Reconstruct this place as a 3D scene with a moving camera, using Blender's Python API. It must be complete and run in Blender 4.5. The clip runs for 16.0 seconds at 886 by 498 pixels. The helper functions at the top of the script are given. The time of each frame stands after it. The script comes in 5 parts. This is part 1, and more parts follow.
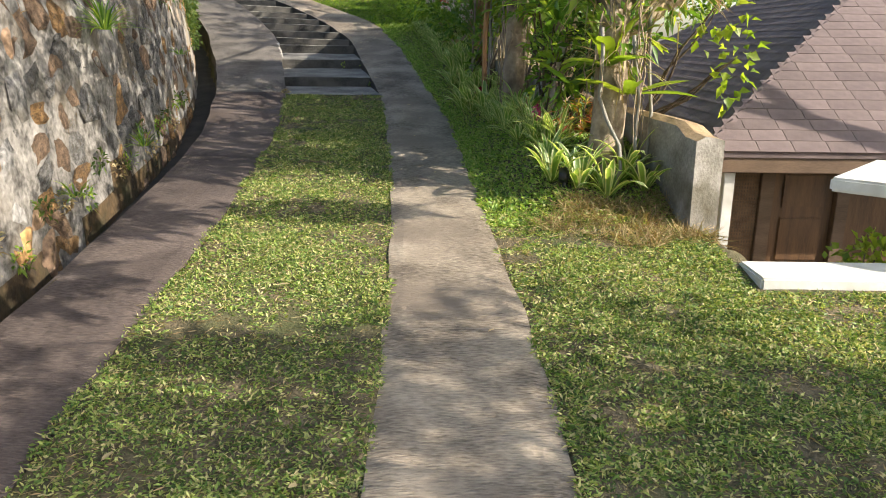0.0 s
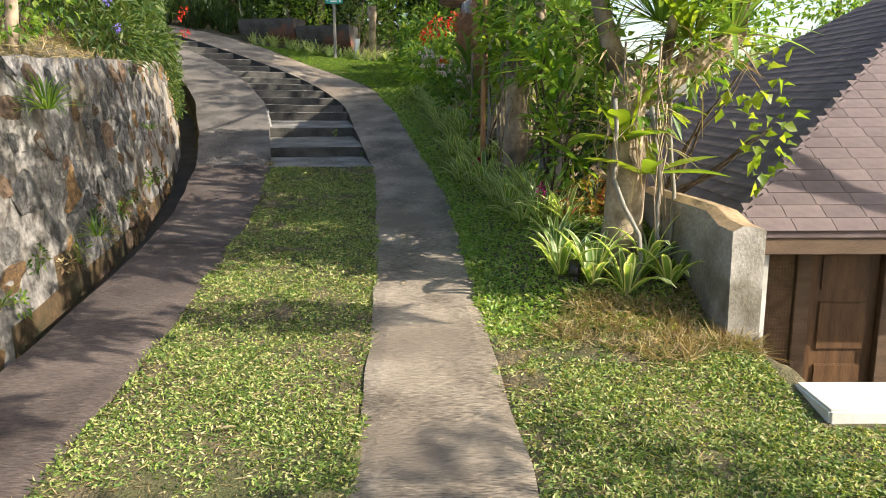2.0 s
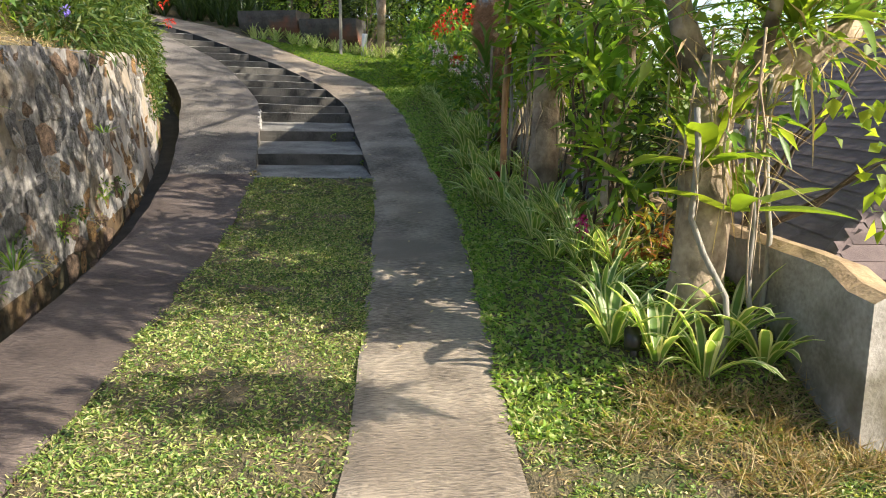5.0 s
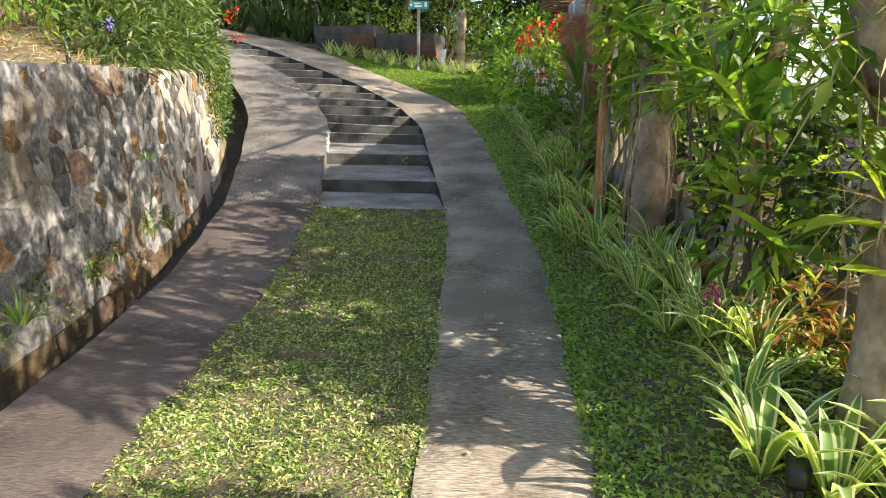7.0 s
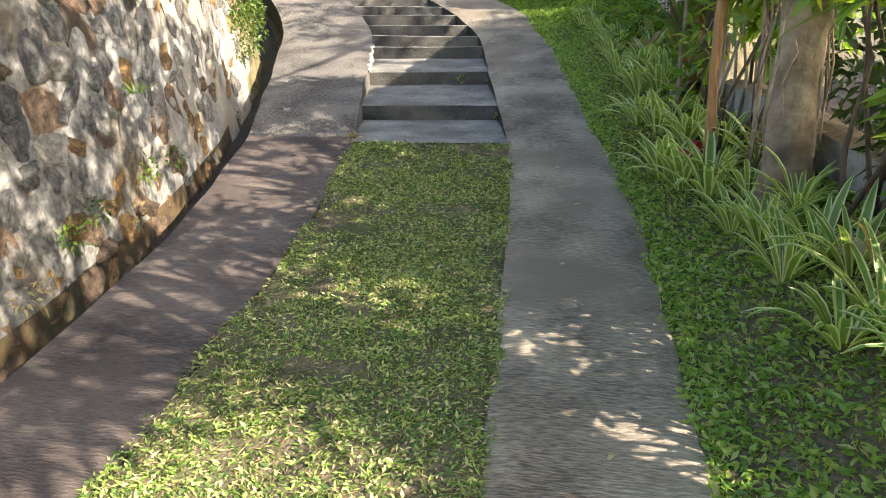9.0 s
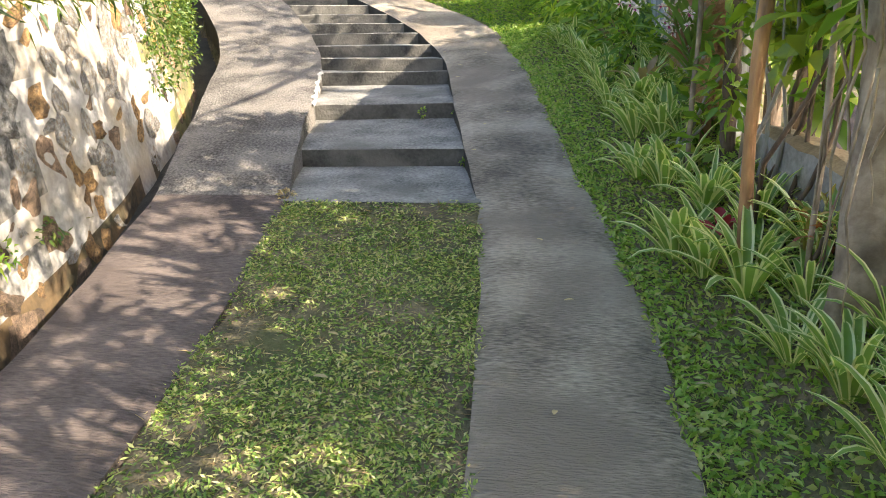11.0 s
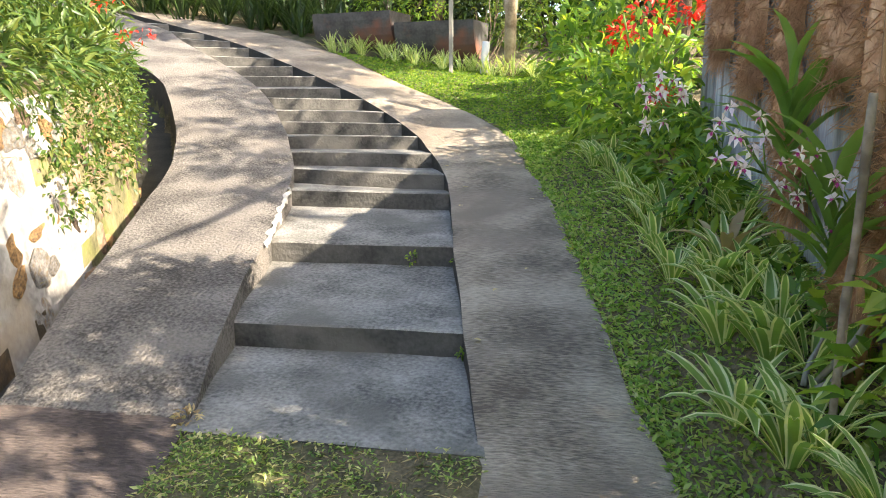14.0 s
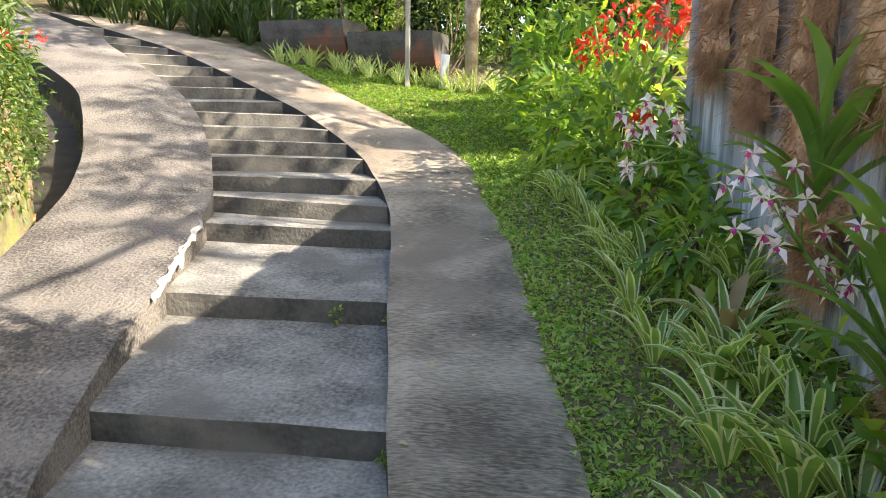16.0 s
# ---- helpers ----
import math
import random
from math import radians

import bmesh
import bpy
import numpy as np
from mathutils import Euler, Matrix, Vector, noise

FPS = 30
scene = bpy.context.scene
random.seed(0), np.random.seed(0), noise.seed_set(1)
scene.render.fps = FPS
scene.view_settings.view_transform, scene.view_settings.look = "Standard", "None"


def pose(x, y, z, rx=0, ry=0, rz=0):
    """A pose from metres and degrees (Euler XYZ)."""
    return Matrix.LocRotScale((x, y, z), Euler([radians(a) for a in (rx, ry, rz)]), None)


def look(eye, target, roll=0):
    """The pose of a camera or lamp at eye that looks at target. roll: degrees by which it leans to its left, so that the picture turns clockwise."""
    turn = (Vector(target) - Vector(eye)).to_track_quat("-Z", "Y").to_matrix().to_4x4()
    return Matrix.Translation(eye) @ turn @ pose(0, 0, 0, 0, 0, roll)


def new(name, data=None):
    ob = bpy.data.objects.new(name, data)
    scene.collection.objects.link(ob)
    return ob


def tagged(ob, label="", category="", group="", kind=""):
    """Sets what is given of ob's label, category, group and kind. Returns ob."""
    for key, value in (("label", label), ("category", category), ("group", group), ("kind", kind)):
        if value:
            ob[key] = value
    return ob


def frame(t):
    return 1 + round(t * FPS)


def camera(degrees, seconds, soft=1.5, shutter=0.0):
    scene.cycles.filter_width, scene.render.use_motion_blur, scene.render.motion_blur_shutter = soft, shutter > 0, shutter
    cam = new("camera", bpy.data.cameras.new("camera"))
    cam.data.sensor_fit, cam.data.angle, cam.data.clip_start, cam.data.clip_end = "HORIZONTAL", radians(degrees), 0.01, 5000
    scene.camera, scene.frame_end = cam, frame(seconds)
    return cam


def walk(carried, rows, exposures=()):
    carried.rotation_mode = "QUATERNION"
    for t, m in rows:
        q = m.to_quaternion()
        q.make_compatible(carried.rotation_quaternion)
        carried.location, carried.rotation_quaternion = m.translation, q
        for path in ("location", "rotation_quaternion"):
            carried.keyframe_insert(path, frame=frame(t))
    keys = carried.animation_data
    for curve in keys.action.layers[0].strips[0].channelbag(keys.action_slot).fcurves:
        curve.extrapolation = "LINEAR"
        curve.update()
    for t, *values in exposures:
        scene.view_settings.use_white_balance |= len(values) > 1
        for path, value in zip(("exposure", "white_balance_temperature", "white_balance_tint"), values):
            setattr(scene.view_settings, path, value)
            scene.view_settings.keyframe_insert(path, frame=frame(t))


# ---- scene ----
cam = camera(61.1, 16.0, soft=1.0)
PATH = [
    (0, (0.02, -0.063, 1.627), (0.019, 1.866, 1.099), 0.7),
    (0.5, (0.102, 0.183, 1.664), (-0.037, 2.112, 1.154), 3.8),
    (1, (0.09, 0.376, 1.655), (-0.091, 2.308, 1.172), 3.3),
    (1.5, (0.04, 0.603, 1.741), (0.104, 2.552, 1.298), 1.7),
    (2, (0.126, 0.808, 1.744), (0.104, 2.77, 1.356), -0.3),
    (2.5, (0.268, 0.959, 1.772), (0.036, 2.931, 1.535), -1.3),
    (3, (0.293, 1.004, 1.763), (0.036, 2.967, 1.48), -2.2),
    (3.2, (0.274, 1.042, 1.745), (0.017, 2.995, 1.397), -2.6),
    (5.3, (0.086, 2.247, 1.781), (0.072, 4.206, 1.378), 0.1),
    (5.5, (0.074, 2.315, 1.801), (0.084, 4.271, 1.385), -0.7),
    (6, (0.142, 2.602, 1.803), (0.032, 4.555, 1.385), -2.0),
    (6.5, (0.161, 2.793, 1.817), (-0.105, 4.741, 1.451), -0.5),
    (7, (0.041, 3.049, 1.834), (-0.212, 5.001, 1.482), 0.8),
    (7.5, (-0.096, 3.403, 1.862), (-0.252, 5.35, 1.434), 1.2),
    (8, (-0.102, 3.771, 1.863), (-0.381, 5.678, 1.329), 1.6),
    (8.2, (-0.106, 3.882, 1.858), (-0.444, 5.771, 1.296), 1.6),
    (10.3, (-0.162, 4.988, 1.919), (-0.577, 6.855, 1.335), -3.3),
    (10.5, (-0.205, 5.153, 1.963), (-0.611, 7.027, 1.393), -3.3),
    (11, (-0.232, 5.469, 1.988), (-0.583, 7.354, 1.42), -1.8),
    (11.5, (-0.155, 5.739, 2.03), (-0.577, 7.621, 1.499), 0.0),
    (12, (-0.246, 6.071, 2.074), (-0.622, 7.97, 1.569), -0.4),
    (12.5, (-0.27, 6.365, 2.115), (-0.503, 8.284, 1.602), -1.1),
    (13, (-0.217, 6.647, 2.185), (-0.606, 8.548, 1.703), -0.9),
    (13.5, (-0.363, 6.971, 2.247), (-0.806, 8.867, 1.79), -1.1),
    (14, (-0.45, 7.226, 2.274), (-0.828, 9.152, 1.888), -0.2),
    (14.5, (-0.358, 7.491, 2.29), (-0.774, 9.429, 2.023), -0.1),
    (15, (-0.41, 7.74, 2.276), (-0.817, 9.684, 2.045), -0.2),
    (15.5, (-0.5, 7.941, 2.351), (-0.8, 9.901, 2.09), 0.1),
    (16, (-0.438, 8.123, 2.331), (-0.733, 10.07, 1.978), 0.9),
]
walk(cam, [(t, look(eye, target, roll)) for t, eye, target, roll in PATH], exposures=[(0, 1.15, 6750, 11), (3.2, 1.15, 6750, 11), (6, 1.4, 6750, 11), (8, 1.85, 6850, 11), (11, 2.35, 7150, 12), (13, 2.4, 7150, 12), (16, 2.25, 7100, 12)])

# ---- world, sun, exposure ----
SUN_EL, SUN_AZ = radians(32), math.atan2(-0.36, 0.93)     # height and plan direction towards the sun
world = bpy.data.worlds.new("world")
scene.world = world
world.use_nodes = True
wn = world.node_tree.nodes
sky = wn.new("ShaderNodeTexSky")
sky.sky_type, sky.sun_disc = 'NISHITA', False
sky.sun_elevation, sky.sun_rotation = SUN_EL, math.pi / 2 - SUN_AZ
sky.dust_density = 2.2
wn["Background"].inputs["Strength"].default_value = 0.15
world.node_tree.links.new(sky.outputs[0], wn["Background"].inputs[0])
sun = new("sun", bpy.data.lights.new("sun", 'SUN'))
sun.data.energy, sun.data.angle, sun.data.color = 4.3, radians(0.5), (1.0, 0.92, 0.79)
sun_dir = Vector((math.cos(SUN_AZ) * math.cos(SUN_EL), math.sin(SUN_AZ) * math.cos(SUN_EL), math.sin(SUN_EL)))
sun.matrix_world = look(sun_dir * 40, (0, 0, 0))

rng = np.random.default_rng(7)


# ---- materials ----
def rock_like(name, dark, light, scale=6.0, rough=0.9, bump=0.4, fine=60.0, stain=None, stain_scale=1.5, rand=0.0, stretch=(1, 1, 1), lines=None, grain=0.5):
    """A mineral surface: broad blotches, fine grain, stains and relief."""
    m = bpy.data.materials.new(name)
    m.use_nodes = True
    n, l = m.node_tree.nodes, m.node_tree.links
    b = n["Principled BSDF"]
    b.inputs["Roughness"].default_value = rough
    tc = n.new("ShaderNodeTexCoord")
    mp = n.new("ShaderNodeMapping")
    mp.inputs["Scale"].default_value = stretch
    l.new(tc.outputs["Object"], mp.inputs[0])
    big, small = n.new("ShaderNodeTexNoise"), n.new("ShaderNodeTexNoise")
    big.inputs["Scale"].default_value, big.inputs["Detail"].default_value = scale, 6
    small.inputs["Scale"].default_value, small.inputs["Detail"].default_value = fine, 4
    for t in (big, small):
        l.new(mp.outputs[0], t.inputs["Vector"])
    if lines:       # broom marks
        m2 = n.new("ShaderNodeMapping")
        m2.inputs["Scale"].default_value = lines
        l.new(tc.outputs["Object"], m2.inputs[0])
        l.new(m2.outputs[0], small.inputs["Vector"])
    mix = n.new("ShaderNodeMath")
    mix.operation = 'MULTIPLY_ADD'
    l.new(small.outputs[0], mix.inputs[0])
    mix.inputs[1].default_value = grain
    half = n.new("ShaderNodeMath")
    half.operation = 'MULTIPLY_ADD'
    l.new(big.outputs[0], half.inputs[0])
    half.inputs[1].default_value, half.inputs[2].default_value = 1.1, -0.05 - 0.5 * grain
    l.new(half.outputs[0], mix.inputs[2])
    ramp = n.new("ShaderNodeValToRGB")
    ramp.color_ramp.elements[0].position, ramp.color_ramp.elements[1].position = 0.25, 0.78
    ramp.color_ramp.elements[0].color, ramp.color_ramp.elements[1].color = (*dark, 1), (*light, 1)
    l.new(mix.outputs[0], ramp.inputs[0])
    col = ramp.outputs[0]
    if stain:
        st = n.new("ShaderNodeTexNoise")
        st.inputs["Scale"].default_value, st.inputs["Detail"].default_value = stain_scale, 5
        l.new(mp.outputs[0], st.inputs["Vector"])
        sr = n.new("ShaderNodeValToRGB")
        sr.color_ramp.elements[0].position, sr.color_ramp.elements[1].position = 0.5, 0.68
        l.new(st.outputs[0], sr.inputs[0])
        mx = n.new("ShaderNodeMixRGB")
        l.new(sr.outputs[0], mx.inputs[0])
        l.new(col, mx.inputs[1])
        mx.inputs[2].default_value = (*stain, 1)
        col = mx.outputs[0]
    if rand:
        oi, hs, ma = n.new("ShaderNodeObjectInfo"), n.new("ShaderNodeHueSaturation"), n.new("ShaderNodeMapRange")
        l.new(oi.outputs["Random"], ma.inputs["Value"])
        ma.inputs["To Min"].default_value, ma.inputs["To Max"].default_value = 1 - rand, 1 + rand
        l.new(ma.outputs[0], hs.inputs["Value"])
        l.new(col, hs.inputs["Color"])
        col = hs.outputs[0]
    l.new(col, b.inputs["Base Color"])
    bp = n.new("ShaderNodeBump")
    bp.inputs["Strength"].default_value, bp.inputs["Distance"].default_value = bump, 0.02
    l.new(mix.outputs[0], bp.inputs["Height"])
    l.new(bp.outputs[0], b.inputs["Normal"])
    return m


def leafy(name, cols, trans=0.4, rough=0.45):
    """Leaves: each island of the mesh takes its own tone; light comes through."""
    m = bpy.data.materials.new(name)
    m.use_nodes = True
    n, l = m.node_tree.nodes, m.node_tree.links
    b = n["Principled BSDF"]
    b.inputs["Roughness"].default_value = rough
    g = n.new("ShaderNodeNewGeometry")
    ramp = n.new("ShaderNodeValToRGB")
    e = ramp.color_ramp.elements
    e[0].color, e[1].color = (*cols[0], 1), (*cols[-1], 1)
    for i, c in enumerate(cols[1:-1]):
        e.new((i + 1) / (len(cols) - 1)).color = (*c, 1)
    l.new(g.outputs["Random Per Island"], ramp.inputs[0])
    tc, no, mu = n.new("ShaderNodeTexCoord"), n.new("ShaderNodeTexNoise"), n.new("ShaderNodeMixRGB")
    no.inputs["Scale"].default_value = 9
    l.new(tc.outputs["Object"], no.inputs["Vector"])
    mu.blend_type = 'MULTIPLY'
    mu.inputs[0].default_value = 0.5
    l.new(ramp.outputs[0], mu.inputs[1])
    l.new(no.outputs[0], mu.inputs[2])
    gain = n.new("ShaderNodeMixRGB")
    gain.blend_type = 'MULTIPLY'
    gain.inputs[0].default_value = 1
    gain.inputs[2].default_value = (1.3, 1.3, 1.3, 1)
    l.new(mu.outputs[0], gain.inputs[1])
    l.new(gain.outputs[0], b.inputs["Base Color"])
    tr, mix, warm = n.new("ShaderNodeBsdfTranslucent"), n.new("ShaderNodeMixShader"), n.new("ShaderNodeMixRGB")
    warm.blend_type = 'MULTIPLY'
    warm.inputs[0].default_value = 1
    warm.inputs[2].default_value = (2.2, 2.0, 0.9, 1)
    l.new(gain.outputs[0], warm.inputs[1])
    l.new(warm.outputs[0], tr.inputs[0])
    mix.inputs[0].default_value = trans
    l.new(b.outputs[0], mix.inputs[1])
    l.new(tr.outputs[0], mix.inputs[2])
    l.new(mix.outputs[0], n["Material Output"].inputs[0])
    return m


M_TRACK = rock_like("track_concrete", (0.10, 0.08, 0.06), (0.42, 0.355, 0.275), 2.2, 0.92, 1.0, 40, (0.19, 0.155, 0.12), 1.3, lines=(0.6, 2.6, 1), grain=0.95)
# left track: dark brown below the steps, pale grey beside them
M_TRACK_DARK = rock_like("dark_brown_concrete", (0.04, 0.029, 0.026), (0.16, 0.125, 0.108), 2.0, 0.9, 1.0, 40, (0.085, 0.064, 0.055), 1.1, lines=(0.6, 2.6, 1), grain=0.95)
M_TRACK_PALE = rock_like("pale_grey_concrete", (0.045, 0.04, 0.036), (0.20, 0.183, 0.165), 2.4, 0.92, 1.0, 55, (0.17, 0.15, 0.13), 1.2, grain=1.25)
# risers darker than treads: damp, with the shade of the upright faces put into the colour
M_RISER = rock_like("shaded_damp_riser", (0.018, 0.018, 0.017), (0.10, 0.096, 0.086), 4.0, 0.9, 0.8, 40, (0.12, 0.112, 0.098), 2.2)
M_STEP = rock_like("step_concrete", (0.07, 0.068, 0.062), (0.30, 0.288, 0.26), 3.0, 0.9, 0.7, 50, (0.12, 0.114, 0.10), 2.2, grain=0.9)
M_PLASTER = rock_like("white_plaster", (0.22, 0.21, 0.19), (0.5, 0.48, 0.44), 8, 0.85, 0.3)
# near-black; also on the left side faces of the tracks
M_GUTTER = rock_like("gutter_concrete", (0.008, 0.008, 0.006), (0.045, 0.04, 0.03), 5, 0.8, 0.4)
M_SOIL = rock_like("soil_and_turf", (0.05, 0.045, 0.022), (0.20, 0.155, 0.09), 7, 1.0, 1.0, 70, (0.07, 0.08, 0.025), 1.8, grain=1.0)
M_MORTAR = rock_like("wall_mortar", (0.045, 0.041, 0.037), (0.30, 0.287, 0.27), 5, 0.95, 1.0, 26, (0.10, 0.08, 0.055), 1.8, grain=0.8)
M_MORTAR_PALE = rock_like("pale_wall_mortar", (0.15, 0.142, 0.13), (0.41, 0.392, 0.37), 4, 0.95, 1.0, 24, (0.30, 0.24, 0.17), 1.6)
M_MOSSY = rock_like("mossy_wall_mortar", (0.05, 0.05, 0.016), (0.24, 0.21, 0.11), 4, 0.95, 1.0, 24, (0.16, 0.17, 0.04), 2.2)
# ragged dark ochre-brown band along the wall's lowest rows
M_WALL_FOOT = rock_like("dark_ochre_mortar", (0.012, 0.010, 0.006), (0.12, 0.075, 0.033), 4, 0.9, 1.0, 24, (0.03, 0.03, 0.012), 2.6)
M_STONES = [rock_like("stone_grey", (0.03, 0.03, 0.03), (0.25, 0.245, 0.24), 3, 0.88, 1.0, 22, (0.07, 0.06, 0.045), 4, 0.4, grain=1.0),
            rock_like("stone_brown", (0.04, 0.027, 0.018), (0.26, 0.17, 0.11), 3, 0.88, 1.0, 22, (0.09, 0.06, 0.035), 4, 0.45, grain=1.0),
            rock_like("stone_ochre", (0.09, 0.045, 0.018), (0.42, 0.25, 0.10), 3, 0.88, 1.0, 22, (0.09, 0.06, 0.035), 4, 0.4, grain=1.0),
            rock_like("stone_pale", (0.10, 0.094, 0.088), (0.38, 0.36, 0.335), 3, 0.88, 1.0, 22, (0.20, 0.15, 0.09), 4, 0.3, grain=0.9)]
M_WALLC = rock_like("weathered_wall", (0.16, 0.15, 0.13), (0.42, 0.40, 0.37), 4, 0.95, 0.6, 45, (0.10, 0.09, 0.06), 2.4)
M_RUST = rock_like("lichen_cap", (0.16, 0.11, 0.06), (0.38, 0.27, 0.16), 8, 0.95, 0.5)
M_BOARD = rock_like("grey_board", (0.24, 0.245, 0.25), (0.58, 0.58, 0.57), 4, 0.88, 0.7, 26, (0.15, 0.13, 0.11), 3, 0.25, stretch=(3, 3, 0.4))
M_BARK = rock_like("pale_bark", (0.18, 0.13, 0.085), (0.50, 0.40, 0.29), 7, 0.95, 0.9, 30, (0.10, 0.075, 0.05), 4, stretch=(1, 1, 0.9))
M_BARKD = rock_like("dark_bark", (0.05, 0.035, 0.025), (0.18, 0.13, 0.09), 8, 0.95, 0.9, 30, stretch=(2, 2, 0.6))
M_STAKE = rock_like("orange_stake_wood", (0.22, 0.10, 0.04), (0.48, 0.27, 0.12), 6, 0.7, 0.5, 30, (0.14, 0.08, 0.04), 5, stretch=(2, 2, 0.4))
M_COIR = rock_like("coir_fibre", (0.46, 0.23, 0.11), (0.80, 0.50, 0.29), 12, 1.0, 0.6, 90)
M_SHINGLE = rock_like("roof_shingle", (0.10, 0.075, 0.075), (0.20, 0.155, 0.15), 4, 0.95, 0.4, 120, rand=0.18)
M_FASCIA = rock_like("brown_fascia", (0.08, 0.05, 0.03), (0.17, 0.11, 0.07), 5, 0.7, 0.2, stretch=(0.4, 2, 2))
M_DOOR = rock_like("door_wood", (0.07, 0.035, 0.016), (0.18, 0.095, 0.042), 5, 0.55, 0.2, 30, stretch=(3, 3, 0.4))
M_WEAVE = rock_like("woven_panel", (0.09, 0.05, 0.025), (0.22, 0.13, 0.07), 10, 0.7, 0.3, rand=0.2)
M_DARKW = rock_like("dark_wall_paint", (0.02, 0.02, 0.022), (0.05, 0.05, 0.052), 3, 0.8, 0.2)
M_WHITE = rock_like("white_paint", (0.55, 0.55, 0.53), (0.78, 0.77, 0.74), 3, 0.7, 0.15, 40, (0.45, 0.43, 0.38), 2.5)
M_TEAL = rock_like("teal_sign_paint", (0.02, 0.26, 0.26), (0.04, 0.36, 0.35), 6, 0.5, 0.05)
M_POST = rock_like("grey_post_wood", (0.16, 0.15, 0.13), (0.34, 0.32, 0.28), 6, 0.85, 0.4, 40, stretch=(3, 3, 0.4))
M_DRUM = rock_like("dark_trough", (0.02, 0.019, 0.018), (0.085, 0.08, 0.075), 3, 0.8, 0.3, 30, (0.16, 0.06, 0.035), 2)
M_BLACK = rock_like("black_plastic", (0.012, 0.012, 0.013), (0.03, 0.03, 0.03), 6, 0.45, 0.1)

L_GRASS = leafy("turf_leaves", [(0.045, 0.10, 0.02), (0.13, 0.22, 0.042), (0.29, 0.37, 0.095), (0.54, 0.48, 0.27)], 0.25, 0.55)
L_BANK = leafy("groundcover_leaves", [(0.10, 0.20, 0.035), (0.19, 0.33, 0.06), (0.30, 0.42, 0.11), (0.42, 0.42, 0.2)], 0.4)
L_DRY = leafy("dry_grass", [(0.18, 0.12, 0.06), (0.34, 0.25, 0.13), (0.44, 0.36, 0.21), (0.18, 0.19, 0.06)], 0.2, 0.7)
L_MID = leafy("broad_leaves", [(0.045, 0.11, 0.018), (0.09, 0.19, 0.028), (0.16, 0.27, 0.04), (0.26, 0.34, 0.06)], 0.5)
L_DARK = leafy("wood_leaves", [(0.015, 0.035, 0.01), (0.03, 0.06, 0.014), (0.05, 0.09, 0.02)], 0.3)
L_LIME = leafy("lime_leaves", [(0.11, 0.19, 0.02), (0.18, 0.27, 0.03), (0.25, 0.32, 0.05)], 0.5)
L_HEDGE = leafy("hedge_leaves", [(0.022, 0.055, 0.012), (0.042, 0.09, 0.017), (0.075, 0.125, 0.024), (0.13, 0.16, 0.036)], 0.35)
L_STRAP = leafy("strap_green", [(0.14, 0.26, 0.06), (0.24, 0.36, 0.11)], 0.45)
L_CREAM = leafy("strap_cream", [(0.55, 0.60, 0.32), (0.70, 0.70, 0.46)], 0.35)
L_ORCH = leafy("orchid_leaf", [(0.12, 0.24, 0.045), (0.2, 0.32, 0.08)], 0.35, 0.35)
L_PETAL = leafy("pale_petal", [(0.66, 0.55, 0.66), (0.82, 0.75, 0.82)], 0.3, 0.5)
L_LIP = leafy("magenta_lip", [(0.35, 0.02, 0.14), (0.5, 0.05, 0.25)], 0.2)
L_RED = leafy("red_petal", [(0.55, 0.02, 0.01), (0.75, 0.05, 0.02)], 0.25)
L_REDLEAF = leafy("red_bract", [(0.22, 0.015, 0.03), (0.36, 0.03, 0.05)], 0.3)
L_BLUE = leafy("violet_petal", [(0.16, 0.12, 0.55), (0.25, 0.2, 0.7)], 0.3)
L_CROTON = leafy("croton_leaf", [(0.22, 0.05, 0.03), (0.30, 0.16, 0.04), (0.15, 0.17, 0.03), (0.35, 0.27, 0.05)], 0.35)


# ---- geometry helpers ----
def mesh_ob(name, verts, faces, mats, parent=None, smooth=False, idx=None):
    me = bpy.data.meshes.new(name)
    me.from_pydata([tuple(map(float, v)) for v in verts], [], faces if isinstance(faces, list) else [tuple(map(int, f)) for f in faces])
    for m in mats if isinstance(mats, (list, tuple)) else [mats]:
        me.materials.append(m)
    if idx is not None:
        me.polygons.foreach_set("material_index", np.asarray(idx, dtype=np.int32))
    if smooth:
        me.polygons.foreach_set("use_smooth", np.ones(len(me.polygons), dtype=bool))
    ob = new(name, me)
    ob.parent = parent
    return ob


def holder(name, at=(0, 0, 0)):
    e = new(name)
    e.empty_display_size = 0.1
    e.location = at
    return e


def box_mesh(x0, x1, y0, y1, z0, z1, bevel=0.006):
    bm = bmesh.new()
    bmesh.ops.create_cube(bm, size=1)
    for v in bm.verts:
        v.co = Vector((x0 + (v.co.x + 0.5) * (x1 - x0), y0 + (v.co.y + 0.5) * (y1 - y0), z0 + (v.co.z + 0.5) * (z1 - z0)))
    if bevel:
        bmesh.ops.bevel(bm, geom=bm.edges[:], offset=bevel, segments=2, affect='EDGES')
    return bm


def box(name, x0, x1, y0, y1, z0, z1, mat, parent=None, bevel=0.006):
    me = bpy.data.meshes.new(name)
    bm = box_mesh(x0, x1, y0, y1, z0, z1, bevel)
    bm.to_mesh(me)
    bm.free()
    me.materials.append(mat)
    ob = new(name, me)
    ob.parent = parent
    return ob


